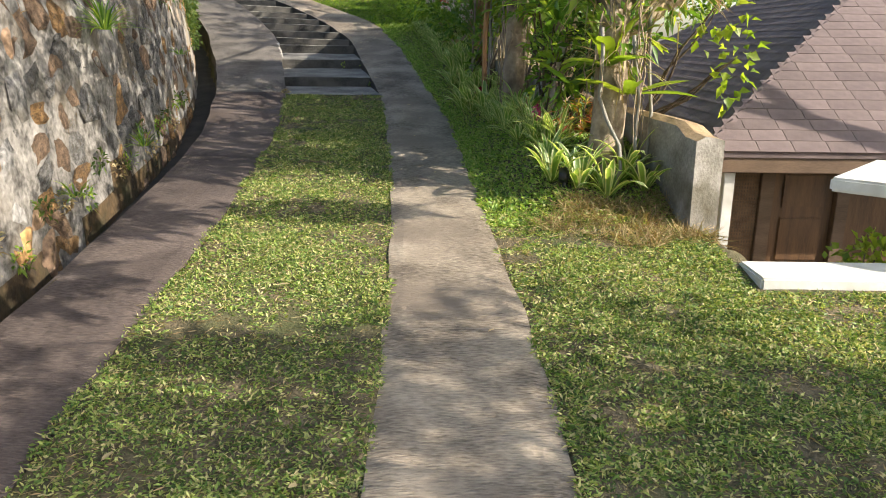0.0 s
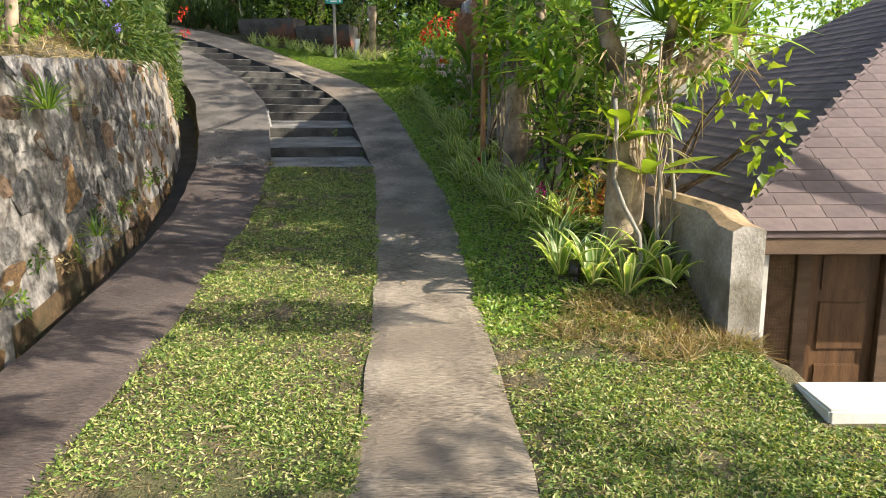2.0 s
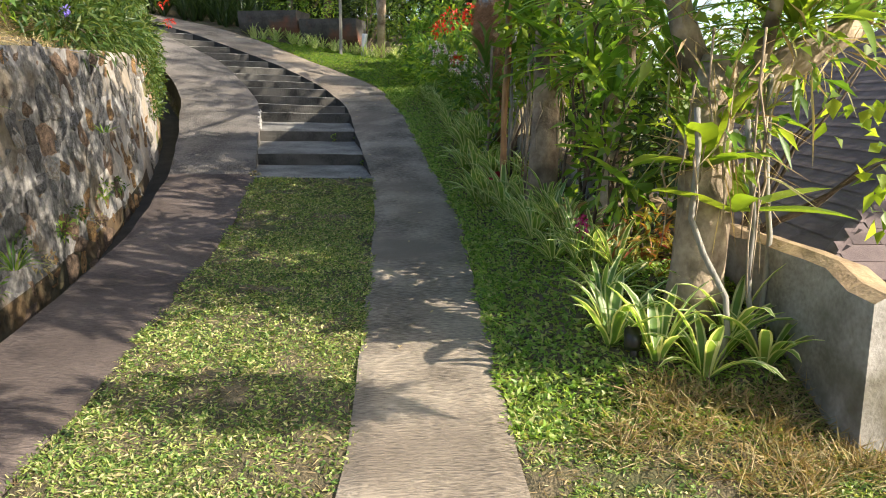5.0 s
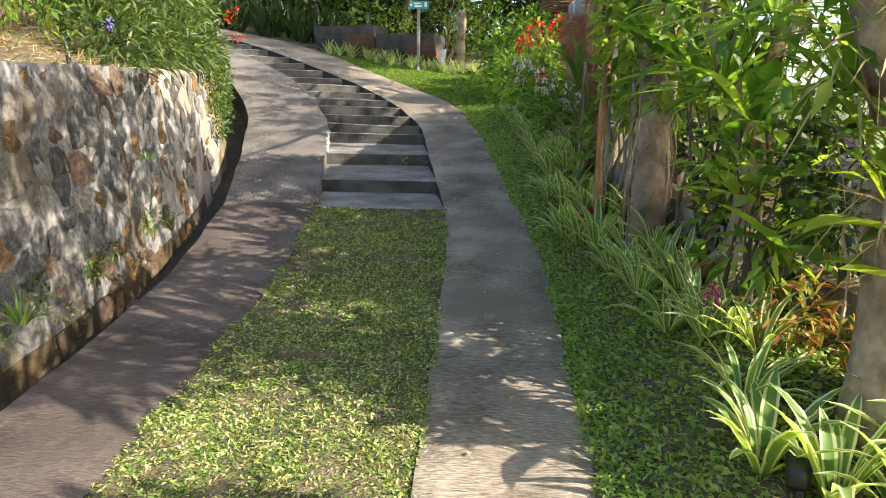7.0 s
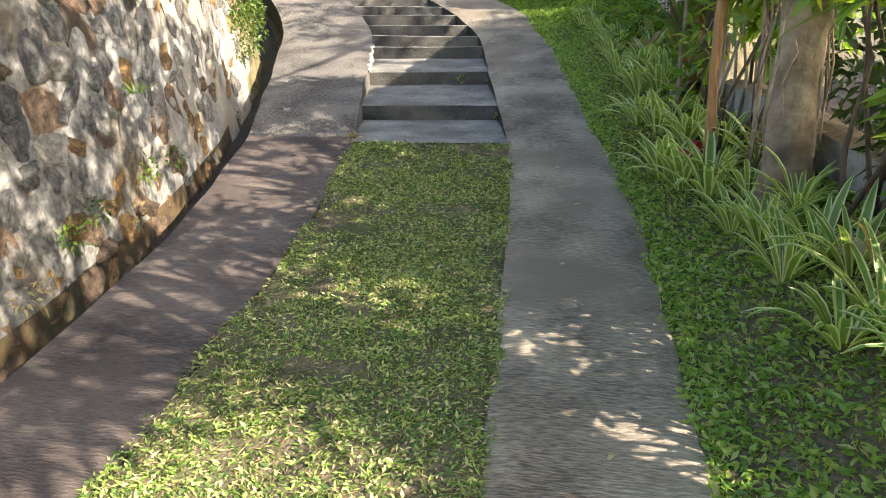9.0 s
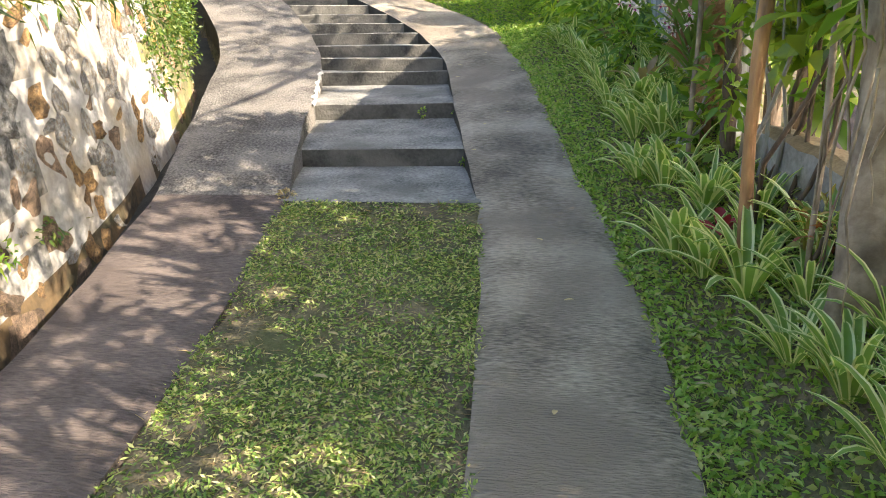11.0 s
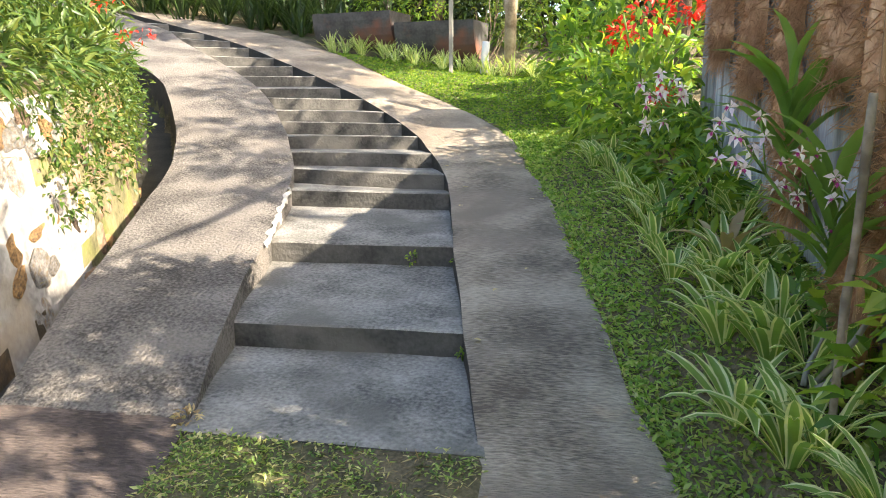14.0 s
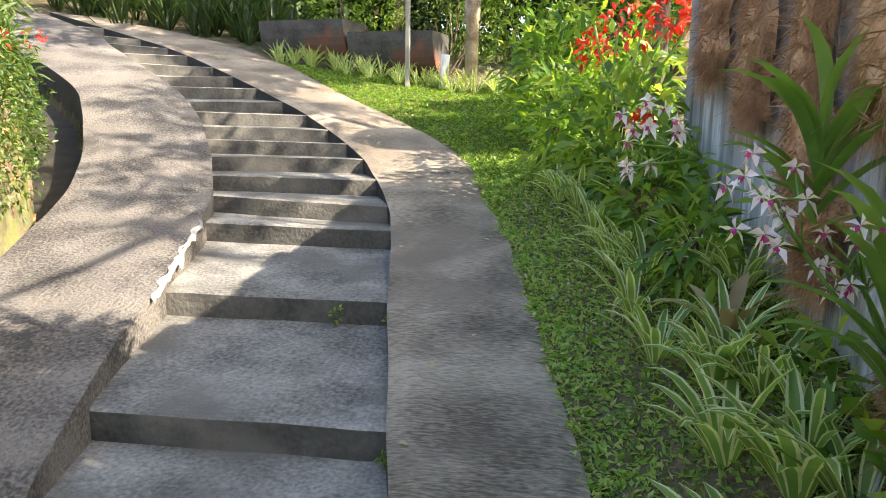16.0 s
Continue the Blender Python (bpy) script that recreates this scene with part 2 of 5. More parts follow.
def tube_data(pts, radii, n=9, rough=0.0):
    pts = [Vector(p) for p in pts]
    verts, faces = [], []
    for i, p in enumerate(pts):
        d = (pts[min(i + 1, len(pts) - 1)] - pts[max(i - 1, 0)]).normalized()
        a = d.cross(Vector((0.3, 0.9, 0.2))).normalized()
        b = d.cross(a)
        for k in range(n):
            t = 2 * math.pi * k / n
            r = radii[i] * (1 + rough * (noise.noise(p * 4 + Vector((math.cos(t), math.sin(t), 0)) * 1.5)))
            verts.append(p + a * math.cos(t) * r + b * math.sin(t) * r)
    for i in range(len(pts) - 1):
        for k in range(n):
            faces.append((i * n + k, i * n + (k + 1) % n, (i + 1) * n + (k + 1) % n, (i + 1) * n + k))
    faces += [tuple(range(n))[::-1], tuple((len(pts) - 1) * n + k for k in range(n))]
    return verts, faces


def bent(a, b, steps, wob, seed=0):
    """Points from a to b with a natural wobble."""
    a, b = Vector(a), Vector(b)
    r = (b - a).length
    out = []
    for i in range(steps + 1):
        t = i / steps
        p = a.lerp(b, t)
        w = wob * r * math.sin(math.pi * min(t * 1.1, 1))
        out.append(p + Vector((noise.noise((seed * 3.1, t * 2.5, 0.3)), noise.noise((seed * 1.7, t * 2.5, 5.3)), 0.3 * noise.noise((seed, t * 3, 9.1)))) * w)
    return out


def tubes(name, runs, mat, parent=None, n=8, rough=0.0):
    V, F = [], []
    for pts, radii in runs:
        v, f = tube_data(pts, radii, n, rough)
        F += [tuple(i + len(V) for i in q) for q in f]
        V += v
    return mesh_ob(name, V, F, mat, parent, smooth=True)


def unit(v):
    return v / np.maximum(np.linalg.norm(v, axis=1, keepdims=True), 1e-6)


def leaves(name, P, D, L, W, mat, parent=None, fold=0.25, droop=0.15, plain=False):
    """Many folded leaves: base P, direction D, length L, width W; four triangles each."""
    k = len(P)
    D = unit(D)
    up = unit(rng.normal(size=(k, 3)) * 0.6 + np.array([0, 0, 1.0]))
    S = unit(np.cross(D, up))
    N = np.cross(S, D)
    L, W = np.broadcast_to(L, (k,))[:, None], np.broadcast_to(W, (k,))[:, None]
    mid = P + D * L * 0.45
    if plain:
        mid = mid - np.array([0, 0, 0.35]) * L * droop
    v = np.stack([P, mid + S * W * 0.5 + N * W * fold, P + D * L - np.array([0, 0, 1.0]) * L * droop, mid - S * W * 0.5 + N * W * fold, mid], 1)
    base = np.arange(k)[:, None] * 5
    if plain:
        v, base = v[:, :4], np.arange(k)[:, None] * 4
        f = np.concatenate([base + [0, 1, 2], base + [0, 2, 3]])
    else:
        f = np.concatenate([base + [0, 1, 4], base + [1, 2, 4], base + [0, 4, 3], base + [4, 2, 3]])
    me = bpy.data.meshes.new(name)
    me.vertices.add(v.shape[0] * v.shape[1])
    me.vertices.foreach_set("co", v.reshape(-1).astype(np.float32))
    me.loops.add(len(f) * 3)
    me.loops.foreach_set("vertex_index", f.reshape(-1).astype(np.int32))
    me.polygons.add(len(f))
    me.polygons.foreach_set("loop_start", np.arange(0, len(f) * 3, 3, dtype=np.int32))
    me.update(calc_edges=True)
    me.materials.append(mat)
    ob = new(name, me)
    ob.parent = parent
    return tagged(ob, kind="stuff") if parent else ob


def cloud(lumps, per, shell=0.35):
    """Points in uneven lumps (x, y, z, rx, ry, rz), thicker towards the skin, and the way outwards."""
    P, D = [], []
    for x, y, z, a, b, c in lumps:
        d = unit(rng.normal(size=(per, 3)))
        r = rng.uniform(shell, 1, (per, 1)) ** 0.6
        r *= 1 + 0.28 * np.sin(d[:, :1] * 7 + x * 3) * np.cos(d[:, 1:2] * 6 + y)
        P.append(np.array([x, y, z]) + d * r * np.array([a, b, c]))
        D.append(d + rng.normal(size=(per, 3)) * 0.7)
    return np.concatenate(P), np.concatenate(D)


def blade_data(base, az, length, width, lean, curl, V, F, I, seg=6, edged=True):
    """One arching strap leaf with a margin strip on each side."""
    h = Vector((math.cos(az), math.sin(az), 0))
    s = Vector((-math.sin(az), math.cos(az), 0))
    p, ang, o = Vector(base), lean, len(V)
    for i in range(seg + 1):
        t = i / seg
        w = width * 0.5 * (0.55 + 0.9 * t if t < 0.5 else 1.0 * (1 - ((t - 0.5) / 0.5) ** 2.2))
        w = max(w, 0.0012)
        d = h * math.cos(ang) + Vector((0, 0, math.sin(ang)))
        nrm = s.cross(d)
        cols = (-1, -0.62, 0, 0.62, 1) if edged else (-1, 0, 1)
        for c in cols:
            V.append(p + s * w * c + nrm * (w * 0.35 * abs(c)) * -1)
        p = p + d * (length / seg)
        ang -= curl / seg * (0.4 + 1.2 * t)
    m = 5 if edged else 3
    for i in range(seg):
        for c in range(m - 1):
            a = o + i * m + c
            F.append((a, a + 1, a + m + 1, a + m))
            I.append(1 if edged and c in (0, 3) else 0)


def strap_clump(name, at, count, length, width, mats, seed, edged=True, lean=(0.6, 1.35), curl=(0.9, 1.9), parent=None):
    r = random.Random(seed)
    V, F, I = [], [], []
    for k in range(count):
        az = 2.4 * k + r.uniform(-0.4, 0.4)
        le = length * r.uniform(0.65, 1.15)
        blade_data((0.03 * math.cos(az), 0.03 * math.sin(az), -0.02), az, le, width * r.uniform(0.8, 1.2), r.uniform(*lean), r.uniform(*curl), V, F, I, edged=edged)
    ob = mesh_ob(name, V, F, mats, parent, smooth=True, idx=I)
    ob.location = at
    return ob


# ---- the lie of the land ----
def curve(*pairs):
    ys, xs = np.array(pairs, float).T
    fine = np.linspace(ys[0], ys[-1], 700)
    k = np.ones(13) / 13
    v = np.convolve(np.pad(np.interp(fine, ys, xs), 6, mode="edge"), k, "valid")
    return lambda y: np.interp(y, fine, v)


base_z = curve((-14, -1.5), (0, -0.11), (4, 0.30), (5.4, 0.455), (8.3, 0.71), (9.5, 0.90), (10.7, 1.16), (11.8, 1.37), (12.9, 1.57), (13.8, 1.74), (14.8, 1.92), (18, 2.65), (22, 3.4), (30, 4.6))
RR = curve((-14, 0.55), (2.2, 0.52), (3.4, 0.47), (4.8, 0.35), (6, 0.28), (7.4, 0.16), (8.5, 0.11), (9.6, -0.08), (10.5, -0.31), (11.2, -0.41), (12.8, -0.73), (13.5, -0.92), (14.8, -1.23), (15.4, -1.56), (16.1, -2.05), (16.9, -2.94), (17.5, -3.5), (18.2, -4.13), (19.4, -5.5), (20.1, -6.9), (20.6, -9))
RL = curve((-14, -0.25), (2.2, -0.25), (3.9, -0.29), (5, -0.34), (6.5, -0.47), (7.4, -0.55), (8.7, -0.67), (9.9, -0.84), (10.8, -1.05), (11.8, -1.28), (12.9, -1.51), (13.5, -1.66), (14.1, -1.9), (14.8, -2.2), (15.2, -2.5), (15.9, -3.1), (16.7, -3.95), (17.5, -4.9), (18.4, -6), (19.4, -7.6), (20.6, -9.6))
LR = curve((-14, -1.45), (2.2, -1.46), (3.8, -1.54), (5.4, -1.55), (6.9, -1.67), (7.9, -1.78), (8.85, -1.89), (10, -2.06), (10.6, -2.23), (11.8, -2.5), (12.9, -2.8), (13.46, -3.0), (14.2, -3.38), (15, -3.85), (15.7, -4.4), (16.6, -5.3), (17.5, -6.3), (18.2, -6.9), (19, -8), (20.6, -10.2))
LL = curve((-14, -2.15), (3.4, -2.19), (4.9, -2.24), (6.4, -2.35), (7.9, -2.55), (9.2, -2.83), (10.2, -3.03), (11.3, -3.36), (12.3, -3.73), (13.1, -3.98), (13.8, -4.3), (14.5, -4.75), (15.3, -5.3), (16.3, -6.5), (17.2, -8), (20.6, -13))
WB = curve((-14, -2.42), (3, -2.45), (4.1, -2.52), (5.1, -2.6), (6.4, -2.72), (8, -2.92), (9.2, -3.15), (10, -3.3), (11, -3.58), (11.5, -3.7), (12.5, -4.05), (13.4, -4.45), (14.2, -5.1), (15, -6.0), (16, -7.6), (20.6, -14))
WT = curve((-14, 1.3), (4, 1.96), (6, 2.05), (8, 2.14), (10, 2.22), (12, 2.34), (14, 2.6), (20.6, 3.6))
XW_Y, XW_X = (-14, 4.14, 4.24, 4.96, 8.9, 9.75, 13.2, 14, 15, 20.6), (8, 8, 1.9, 1.84, 0.92, 0.72, 0.42, 0.5, 1.6, 3)
XW = lambda y: np.interp(y, XW_Y, XW_X)


def smooth01(u):
    u = np.clip(u, 0, 1)
    return u * u * (3 - 2 * u)


def path_z(x, y):
    return base_z(y) + smooth01((y - 12.5) / 3) * 0.12 * np.maximum(0, -x - 2)


def bank(x, y):
    return 0.4 * smooth01((y - 4.9) / 1.2) * smooth01((x - RR(y) - 0.08) / 0.72) * (1 - smooth01((y - 13.8) / 1.0))


def ground_z(x, y):
    """Height of the bare ground, tracks and steps left out."""
    x, y = np.asarray(x, float), np.asarray(y, float)
    yy = np.clip(y, -14, 20.6)
    z = path_z(x, y) + bank(x, yy)
    z = z + 0.015 * np.sin(x * 5.1 + y * 2.3) * np.sin(y * 3.7 - x)
    lower = -1.45 + 0.1 * np.clip(y - 5, 0, 30)
    fall = smooth01((x - XW(yy) - 0.02) / 0.2)
    z = z * (1 - fall) + np.minimum(z, lower) * fall
    top = WT(yy) + 0.03 + 0.35 * np.clip(WB(yy) - 0.3 - x, 0, 6) - 0.05
    left = smooth01((WB(yy) - 0.16 - x) / 0.07)
    z = z * (1 - left) + top * left
    gut = (x < LL(yy) + 0.02) & (x > WB(yy) - 0.14)
    z = np.where(gut, path_z(x, y) - 0.34, z)
    under_tracks = ((x > LL(yy) + 0.03) & (x < LR(yy) - 0.03)) | ((x > RL(yy) + 0.03) & (x < RR(yy) - 0.03))
    z = np.where(under_tracks & (y < 20.5), z - 0.07, z)
    under_steps = (x > LL(yy) + 0.08) & (x < RR(yy) - 0.08) & (y > 9.84) & (y < 20.4)
    return np.where(under_steps, path_z(x, y) - 0.5, z)


def on_ground(x, y, dz=0.0):
    return (x, y, float(ground_z(x, y)) + dz)


def far_steps(a, b):
    return a + np.sign(b - a) * np.geomspace(0.3, abs(b - a), 26)


gx = np.concatenate([far_steps(-8.0, -900)[::-1], np.arange(-8, 3.001, 0.06), far_steps(3.0, 900)])
gy = np.concatenate([far_steps(-3.0, -900)[::-1], np.arange(-3, 21.01, 0.1), far_steps(21.0, 900)])
GX, GYY = np.meshgrid(gx, gy)
GZZ = ground_z(GX, np.clip(GYY, -14, 30))
nx, ny = len(gx), len(gy)
ii, jj = np.meshgrid(np.arange(nx - 1), np.arange(ny - 1))
q = (jj * nx + ii).ravel()
ground = mesh_ob("ground", np.stack([GX.ravel(), GYY.ravel(), GZZ.ravel()], 1), np.stack([q, q + 1, q + nx + 1, q + nx], 1), M_SOIL, smooth=True)
tagged(ground, "sloping earth ground under turf and planting beds", "ground", kind="structure")


# ---- concrete tracks ----
def ribbon(name, left, right, y0, y1, lift, thick, mat, step=0.12, cols=9):
    ys = np.arange(y0, y1, step)
    V, F = [], []
    for y in ys:
        l, r = float(left(y)) + 0.02 * noise.noise((y * 2.1, 1, 0)), float(right(y)) + 0.02 * noise.noise((y * 2.3, 7, 0))
        row = []
        for c in range(cols):
            x = l + (r - l) * c / (cols - 1)
            e = 0.012 if c in (0, cols - 1) else 0
            row.append((x, y, float(path_z(x, y)) + lift(y) - e + 0.006 * noise.noise((x * 2, y * 2, 3))))
        V += [(l, y, row[0][2] - thick)] + row + [(r, y, row[-1][2] - thick)]
    m = cols + 2
    for i in range(len(ys) - 1):
        for c in range(m - 1):
            a = i * m + c
            F.append((a, a + 1, a + m + 1, a + m))
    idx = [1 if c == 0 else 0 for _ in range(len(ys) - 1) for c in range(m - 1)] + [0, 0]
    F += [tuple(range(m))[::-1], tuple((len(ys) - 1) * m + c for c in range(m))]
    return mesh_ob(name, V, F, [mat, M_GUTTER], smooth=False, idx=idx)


raise_left = lambda y: 0.015 + 0.085 * float(smooth01((y - 9.8) / 0.9))
tagged(ribbon("path_left", LL, LR, -10, 9.93, raise_left, 0.45, M_TRACK_DARK), "dark brown concrete wheel track beside the gutter", "path", kind="structure")
tagged(ribbon("path_ramp", LL, LR, 9.81, 20.4, raise_left, 0.45, M_TRACK_PALE), "pale rough concrete ramp beside the steps", "path", kind="structure")
tagged(ribbon("path_right", RL, RR, -10, 20.4, lambda y: 0.015, 0.45, M_TRACK), "worn grey-brown concrete wheel track beside the planted bank", "path", kind="structure")
tagged(ribbon("gutter", lambda y: WB(y) - 0.05, lambda y: LL(y) + 0.01, -10, 16.5, lambda y: -0.29, 0.1, M_GUTTER, cols=4), "near-black concrete drain channel below the wall", "gutter", kind="structure")

# ---- steps ----
RIGHT_Y = (9.80, 10.72, 11.82, 12.92, 13.44, 14.12, 14.72, 15.12, 15.48, 15.9, 16.3, 16.74, 17.15, 17.5, 18.0, 18.36, 18.8, 19.4, 20.1)
LEFT_Y = (9.80, 10.70, 11.80, 12.92, 13.46, 13.88, 14.3, 14.7, 15.03, 15.42, 15.75, 16.22, 16.6, 17.12, 17.55, 18.1, 18.6, 19.1, 19.8)
RISE = 0.135
flight = holder("stairs")
tagged(flight, "curving flight of worn grey concrete steps between two tracks", "stairs", kind="structure")
for i in range(len(RIGHT_Y) - 1):
    V, F = [], []
    n = 8
    for row in range(3):
        for c in range(n + 1):
            t = c / n
            ya, yb = LEFT_Y[i] * (1 - t) + RIGHT_Y[i] * t, LEFT_Y[i + 1] * (1 - t) + RIGHT_Y[i + 1] * t + 0.01
            y = (ya, ya + 0.012, yb)[row]
            xl, xr = float(LR(y)) - 0.03, float(RL(y)) + 0.03
            x = xl + (xr - xl) * t
            zf, zb = float(path_z(x, ya)), float(path_z(x, yb)) - RISE
            if i == 0:
                zf, zb = float(path_z(x, ya)) + 0.015, float(path_z(x, yb)) - RISE
            V.append((x, y + 0.012 * noise.noise((x * 3, i, 2)), (zf - 0.008, zf, zb)[row] + 0.005 * noise.noise((x * 4, y * 4, i))))
    for c in range(n + 1):
        x, y, z = V[c]
        V.append((x, y + 0.006, z - 0.4))
    for row in range(2):
        for c in range(n):
            a = row * (n + 1) + c
            F.append((a, a + 1, a + n + 2, a + n + 1))
    # riser faces take the concrete with shade in its colour
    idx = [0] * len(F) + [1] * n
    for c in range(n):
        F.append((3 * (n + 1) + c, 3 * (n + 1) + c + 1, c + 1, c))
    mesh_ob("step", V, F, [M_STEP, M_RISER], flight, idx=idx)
# white-plastered edge of the left track along the flight
V, F = [], []
ys = np.arange(11.5, 12.75, 0.05)
for y in ys:
    x = float(LR(y)) + 0.02 + 0.05 * noise.noise((y * 7, 3, 1))
    z = float(path_z(x, y)) + raise_left(y) - 0.006
    w = max(0.0, 0.012 + 0.05 * noise.noise((y * 9, 8, 1)))
    V += [(x - w - 0.013, y, z - 0.004), (x - 0.012, y, z), (x, y, z - 0.02), (x + 0.003, y, z - 0.022 - 0.12 * max(0.0, noise.noise((y * 8, 2, 6))))]
for i in range(len(ys) - 1):
    for c in range(3):
        F.append((i * 4 + c, i * 4 + c + 1, i * 4 + c + 5, i * 4 + c + 4))
mesh_ob("edge", V, F, M_PLASTER, flight, smooth=True)

# ---- retaining wall ----
ys = np.arange(-10, 18.5, 0.15)
V, F = [], []
rows = 9
for y in ys:
    zb, zt = float(path_z(WB(y), y)) - 0.32, float(WT(y))
    for r in range(rows):
        t = r / (rows - 1)
        V.append((float(WB(y)) - 0.16 * t + 0.03 * noise.noise((y * 2, t * 4, 0)), y, zb + (zt - zb) * t + (0.03 * noise.noise((y * 3, 5, 0)) if r == rows - 1 else 0)))
    V.append((float(WB(y)) - 0.5, y, zt))
m = rows + 1
I = []
for i in range(len(ys) - 1):
    for c in range(m - 1):
        a = i * m + c
        F.append((a, a + m, a + m + 1, a + 1))
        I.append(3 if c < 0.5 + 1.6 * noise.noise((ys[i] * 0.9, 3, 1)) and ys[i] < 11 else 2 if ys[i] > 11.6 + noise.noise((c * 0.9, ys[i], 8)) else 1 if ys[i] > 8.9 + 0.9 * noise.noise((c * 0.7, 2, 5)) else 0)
wall_left = tagged(mesh_ob("wall_left", V, F, [M_MORTAR, M_MORTAR_PALE, M_MOSSY, M_WALL_FOOT], smooth=True, idx=I), "curving rubble-stone retaining wall with pale mortar", "wall", kind="structure")


# ---- low concrete wall and tall board wall on the bank ----
def upright_wall(name, pts, thick, mat, z_low, bumpy=0.02, cap=None):
    """A wall along plan points (x, y, top height), with a ragged top."""
    V, F = [], []
    P = []
    for (x0, y0, t0), (x1, y1, t1) in zip(pts, pts[1:]):
        k = max(2, int(math.hypot(x1 - x0, y1 - y0) / 0.12))
        P += [(x0 + (x1 - x0) * j / k, y0 + (y1 - y0) * j / k, t0 + (t1 - t0) * j / k) for j in range(k)]
    P.append(pts[-1])
    dx, dy = pts[-1][0] - pts[0][0], pts[-1][1] - pts[0][1]
    L = math.hypot(dx, dy)
    nx_, ny_ = -dy / L, dx / L
    for x, y, t in P:
        t += bumpy * noise.noise((x * 6, y * 6, 0))
        w = [0.6 * bumpy * noise.noise((x * 5, y * 5, k)) for k in range(6)]
        a = [(x + nx_ * w[k], y + ny_ * w[k], z_low + (t - 0.02 - z_low) * k / 3) for k in range(4)]
        b = [(x - nx_ * (thick + w[k + 2]), y - ny_ * (thick + w[k + 2]), z_low + (t - 0.02 - z_low) * k / 3) for k in range(3, -1, -1)]
        mid = [(x - nx_ * thick * 0.3, y - ny_ * thick * 0.3, t + 0.01), (x - nx_ * thick * 0.7, y - ny_ * thick * 0.7, t)]
        V += a + mid + b
    I = []
    for i in range(len(P) - 1):
        for c in range(9):
            s = i * 10 + c
            F.append((s, s + 1, s + 11, s + 10))
            I.append(1 if c in (3, 4, 5) and cap else 0)
    F += [tuple(range(10))[::-1], tuple((len(P) - 1) * 10 + c for c in range(10))]
    I += [0, 0]
    return mesh_ob(name, V, F, [mat, cap or mat], smooth=False, idx=I)


tagged(upright_wall("wall_right", [(1.70, 4.94, 1.04), (1.62, 5.4, 1.12), (1.32, 6.5, 1.14), (1.0, 7.8, 1.28), (0.72, 9.0, 1.44), (0.62, 9.6, 1.46)], 0.2, M_WALLC, -1.6, 0.03, M_RUST),
       "low weathered concrete wall with a broken lichen-stained top", "wall", kind="structure")
board_wall = holder("wall_boards")
tagged(board_wall, "tall grey board wall hung with coir and orchids", "wall", kind="structure")
for k in range(8):
    y0 = 9.78 + 0.39 * k
    x0 = 0.60 - 0.1 * (y0 - 9.75)
    b = box("board", 0, 0.07, 0, 0.375, 0.2, 3.17 + 0.03 * math.sin(k * 2.1), M_BOARD, board_wall, 0.01)
    b.matrix_basis = pose(x0, y0, 0, 0, 0, 5.7 + 2 * math.sin(k * 1.7))
tubes("end_post", [(bent((0.56, 9.66, 0.8), (0.52, 9.70, 3.3), 8, 0.02, 3), [0.042] * 9)], M_BARKD, board_wall, 9, 0.5)
tubes("end_post", [(bent((0.60, 9.55, 0.8), (0.62, 9.5, 1.75), 6, 0.03, 8), [0.028] * 7)], M_BARK, board_wall, 8, 0.4)


# ---- coir mats on the boards ----
def coir(at, w, h, seed):
    r = random.Random(seed)
    e = holder("coir_mat", at)
    V, F = [], []
    N = 26
    for i in range(N):
        for j in range(N):
            u, v = i / (N - 1) * 2 - 1, j / (N - 1) * 2 - 1
            edge = max(0.0, 1 - (u * u) ** 1.5 - 0.0) * max(0.0, 1 - (v * v) ** 2)
            V.append((-0.01 - 0.09 * edge ** 0.7 - 0.03 * noise.noise((u * 4 + seed, v * 7, 1)) * edge, u * w / 2 * (1 + 0.8 * noise.noise((v * 2.2, seed * 3.3, 0))) + 0.08 * noise.noise((v * 1.5, seed, 7)), v * h / 2 * (1 + 0.15 * noise.noise((u * 3, seed, 4)))))
    for i in range(N - 1):
        for j in range(N - 1):
            a = i * N + j
            F.append((a, a + 1, a + N + 1, a + N))
    mesh_ob("mat", V, F, M_COIR, e, smooth=True)
    k = 4200
    P = np.stack([np.full(k, -0.07) + rng.uniform(-0.02, 0.05, k), rng.uniform(-0.5, 0.5, k) * w, rng.uniform(-0.5, 0.5, k) * h], 1)
    D = np.stack([rng.uniform(-0.5, 0.15, k), rng.normal(size=k), rng.normal(size=k) - 0.3], 1)
    leaves("fibres", P, D, rng.uniform(0.05, 0.17, k), 0.0016, M_COIR, e, 0.1, 0.3, True)
    return tagged(e, "shaggy orange-brown coir fibre mat on grey boards", "coir mat", group="coir mats on the boards")


for k, (y, z, w, h) in enumerate(((10.02, 2.6, 0.36, 0.9), (10.46, 2.7, 0.3, 0.8), (10.95, 2.45, 0.26, 0.8), (11.5, 2.6, 0.26, 0.55), (10.05, 1.62, 0.24, 0.26), (10.75, 1.95, 0.22, 0.3), (12.1, 2.75, 0.24, 0.45), (9.86, 2.0, 0.2, 0.4))):
    coir((0.60 - 0.1 * (y - 9.75) - 0.02, y, z), w, h, k)

# ---- turf and bank cover ----
def scatter(n, x0, x1, y0, y1, keep):
    x, y = rng.uniform(x0, x1, n), rng.uniform(y0, y1, n)
    k = keep(x, y)
    return x[k], y[k]


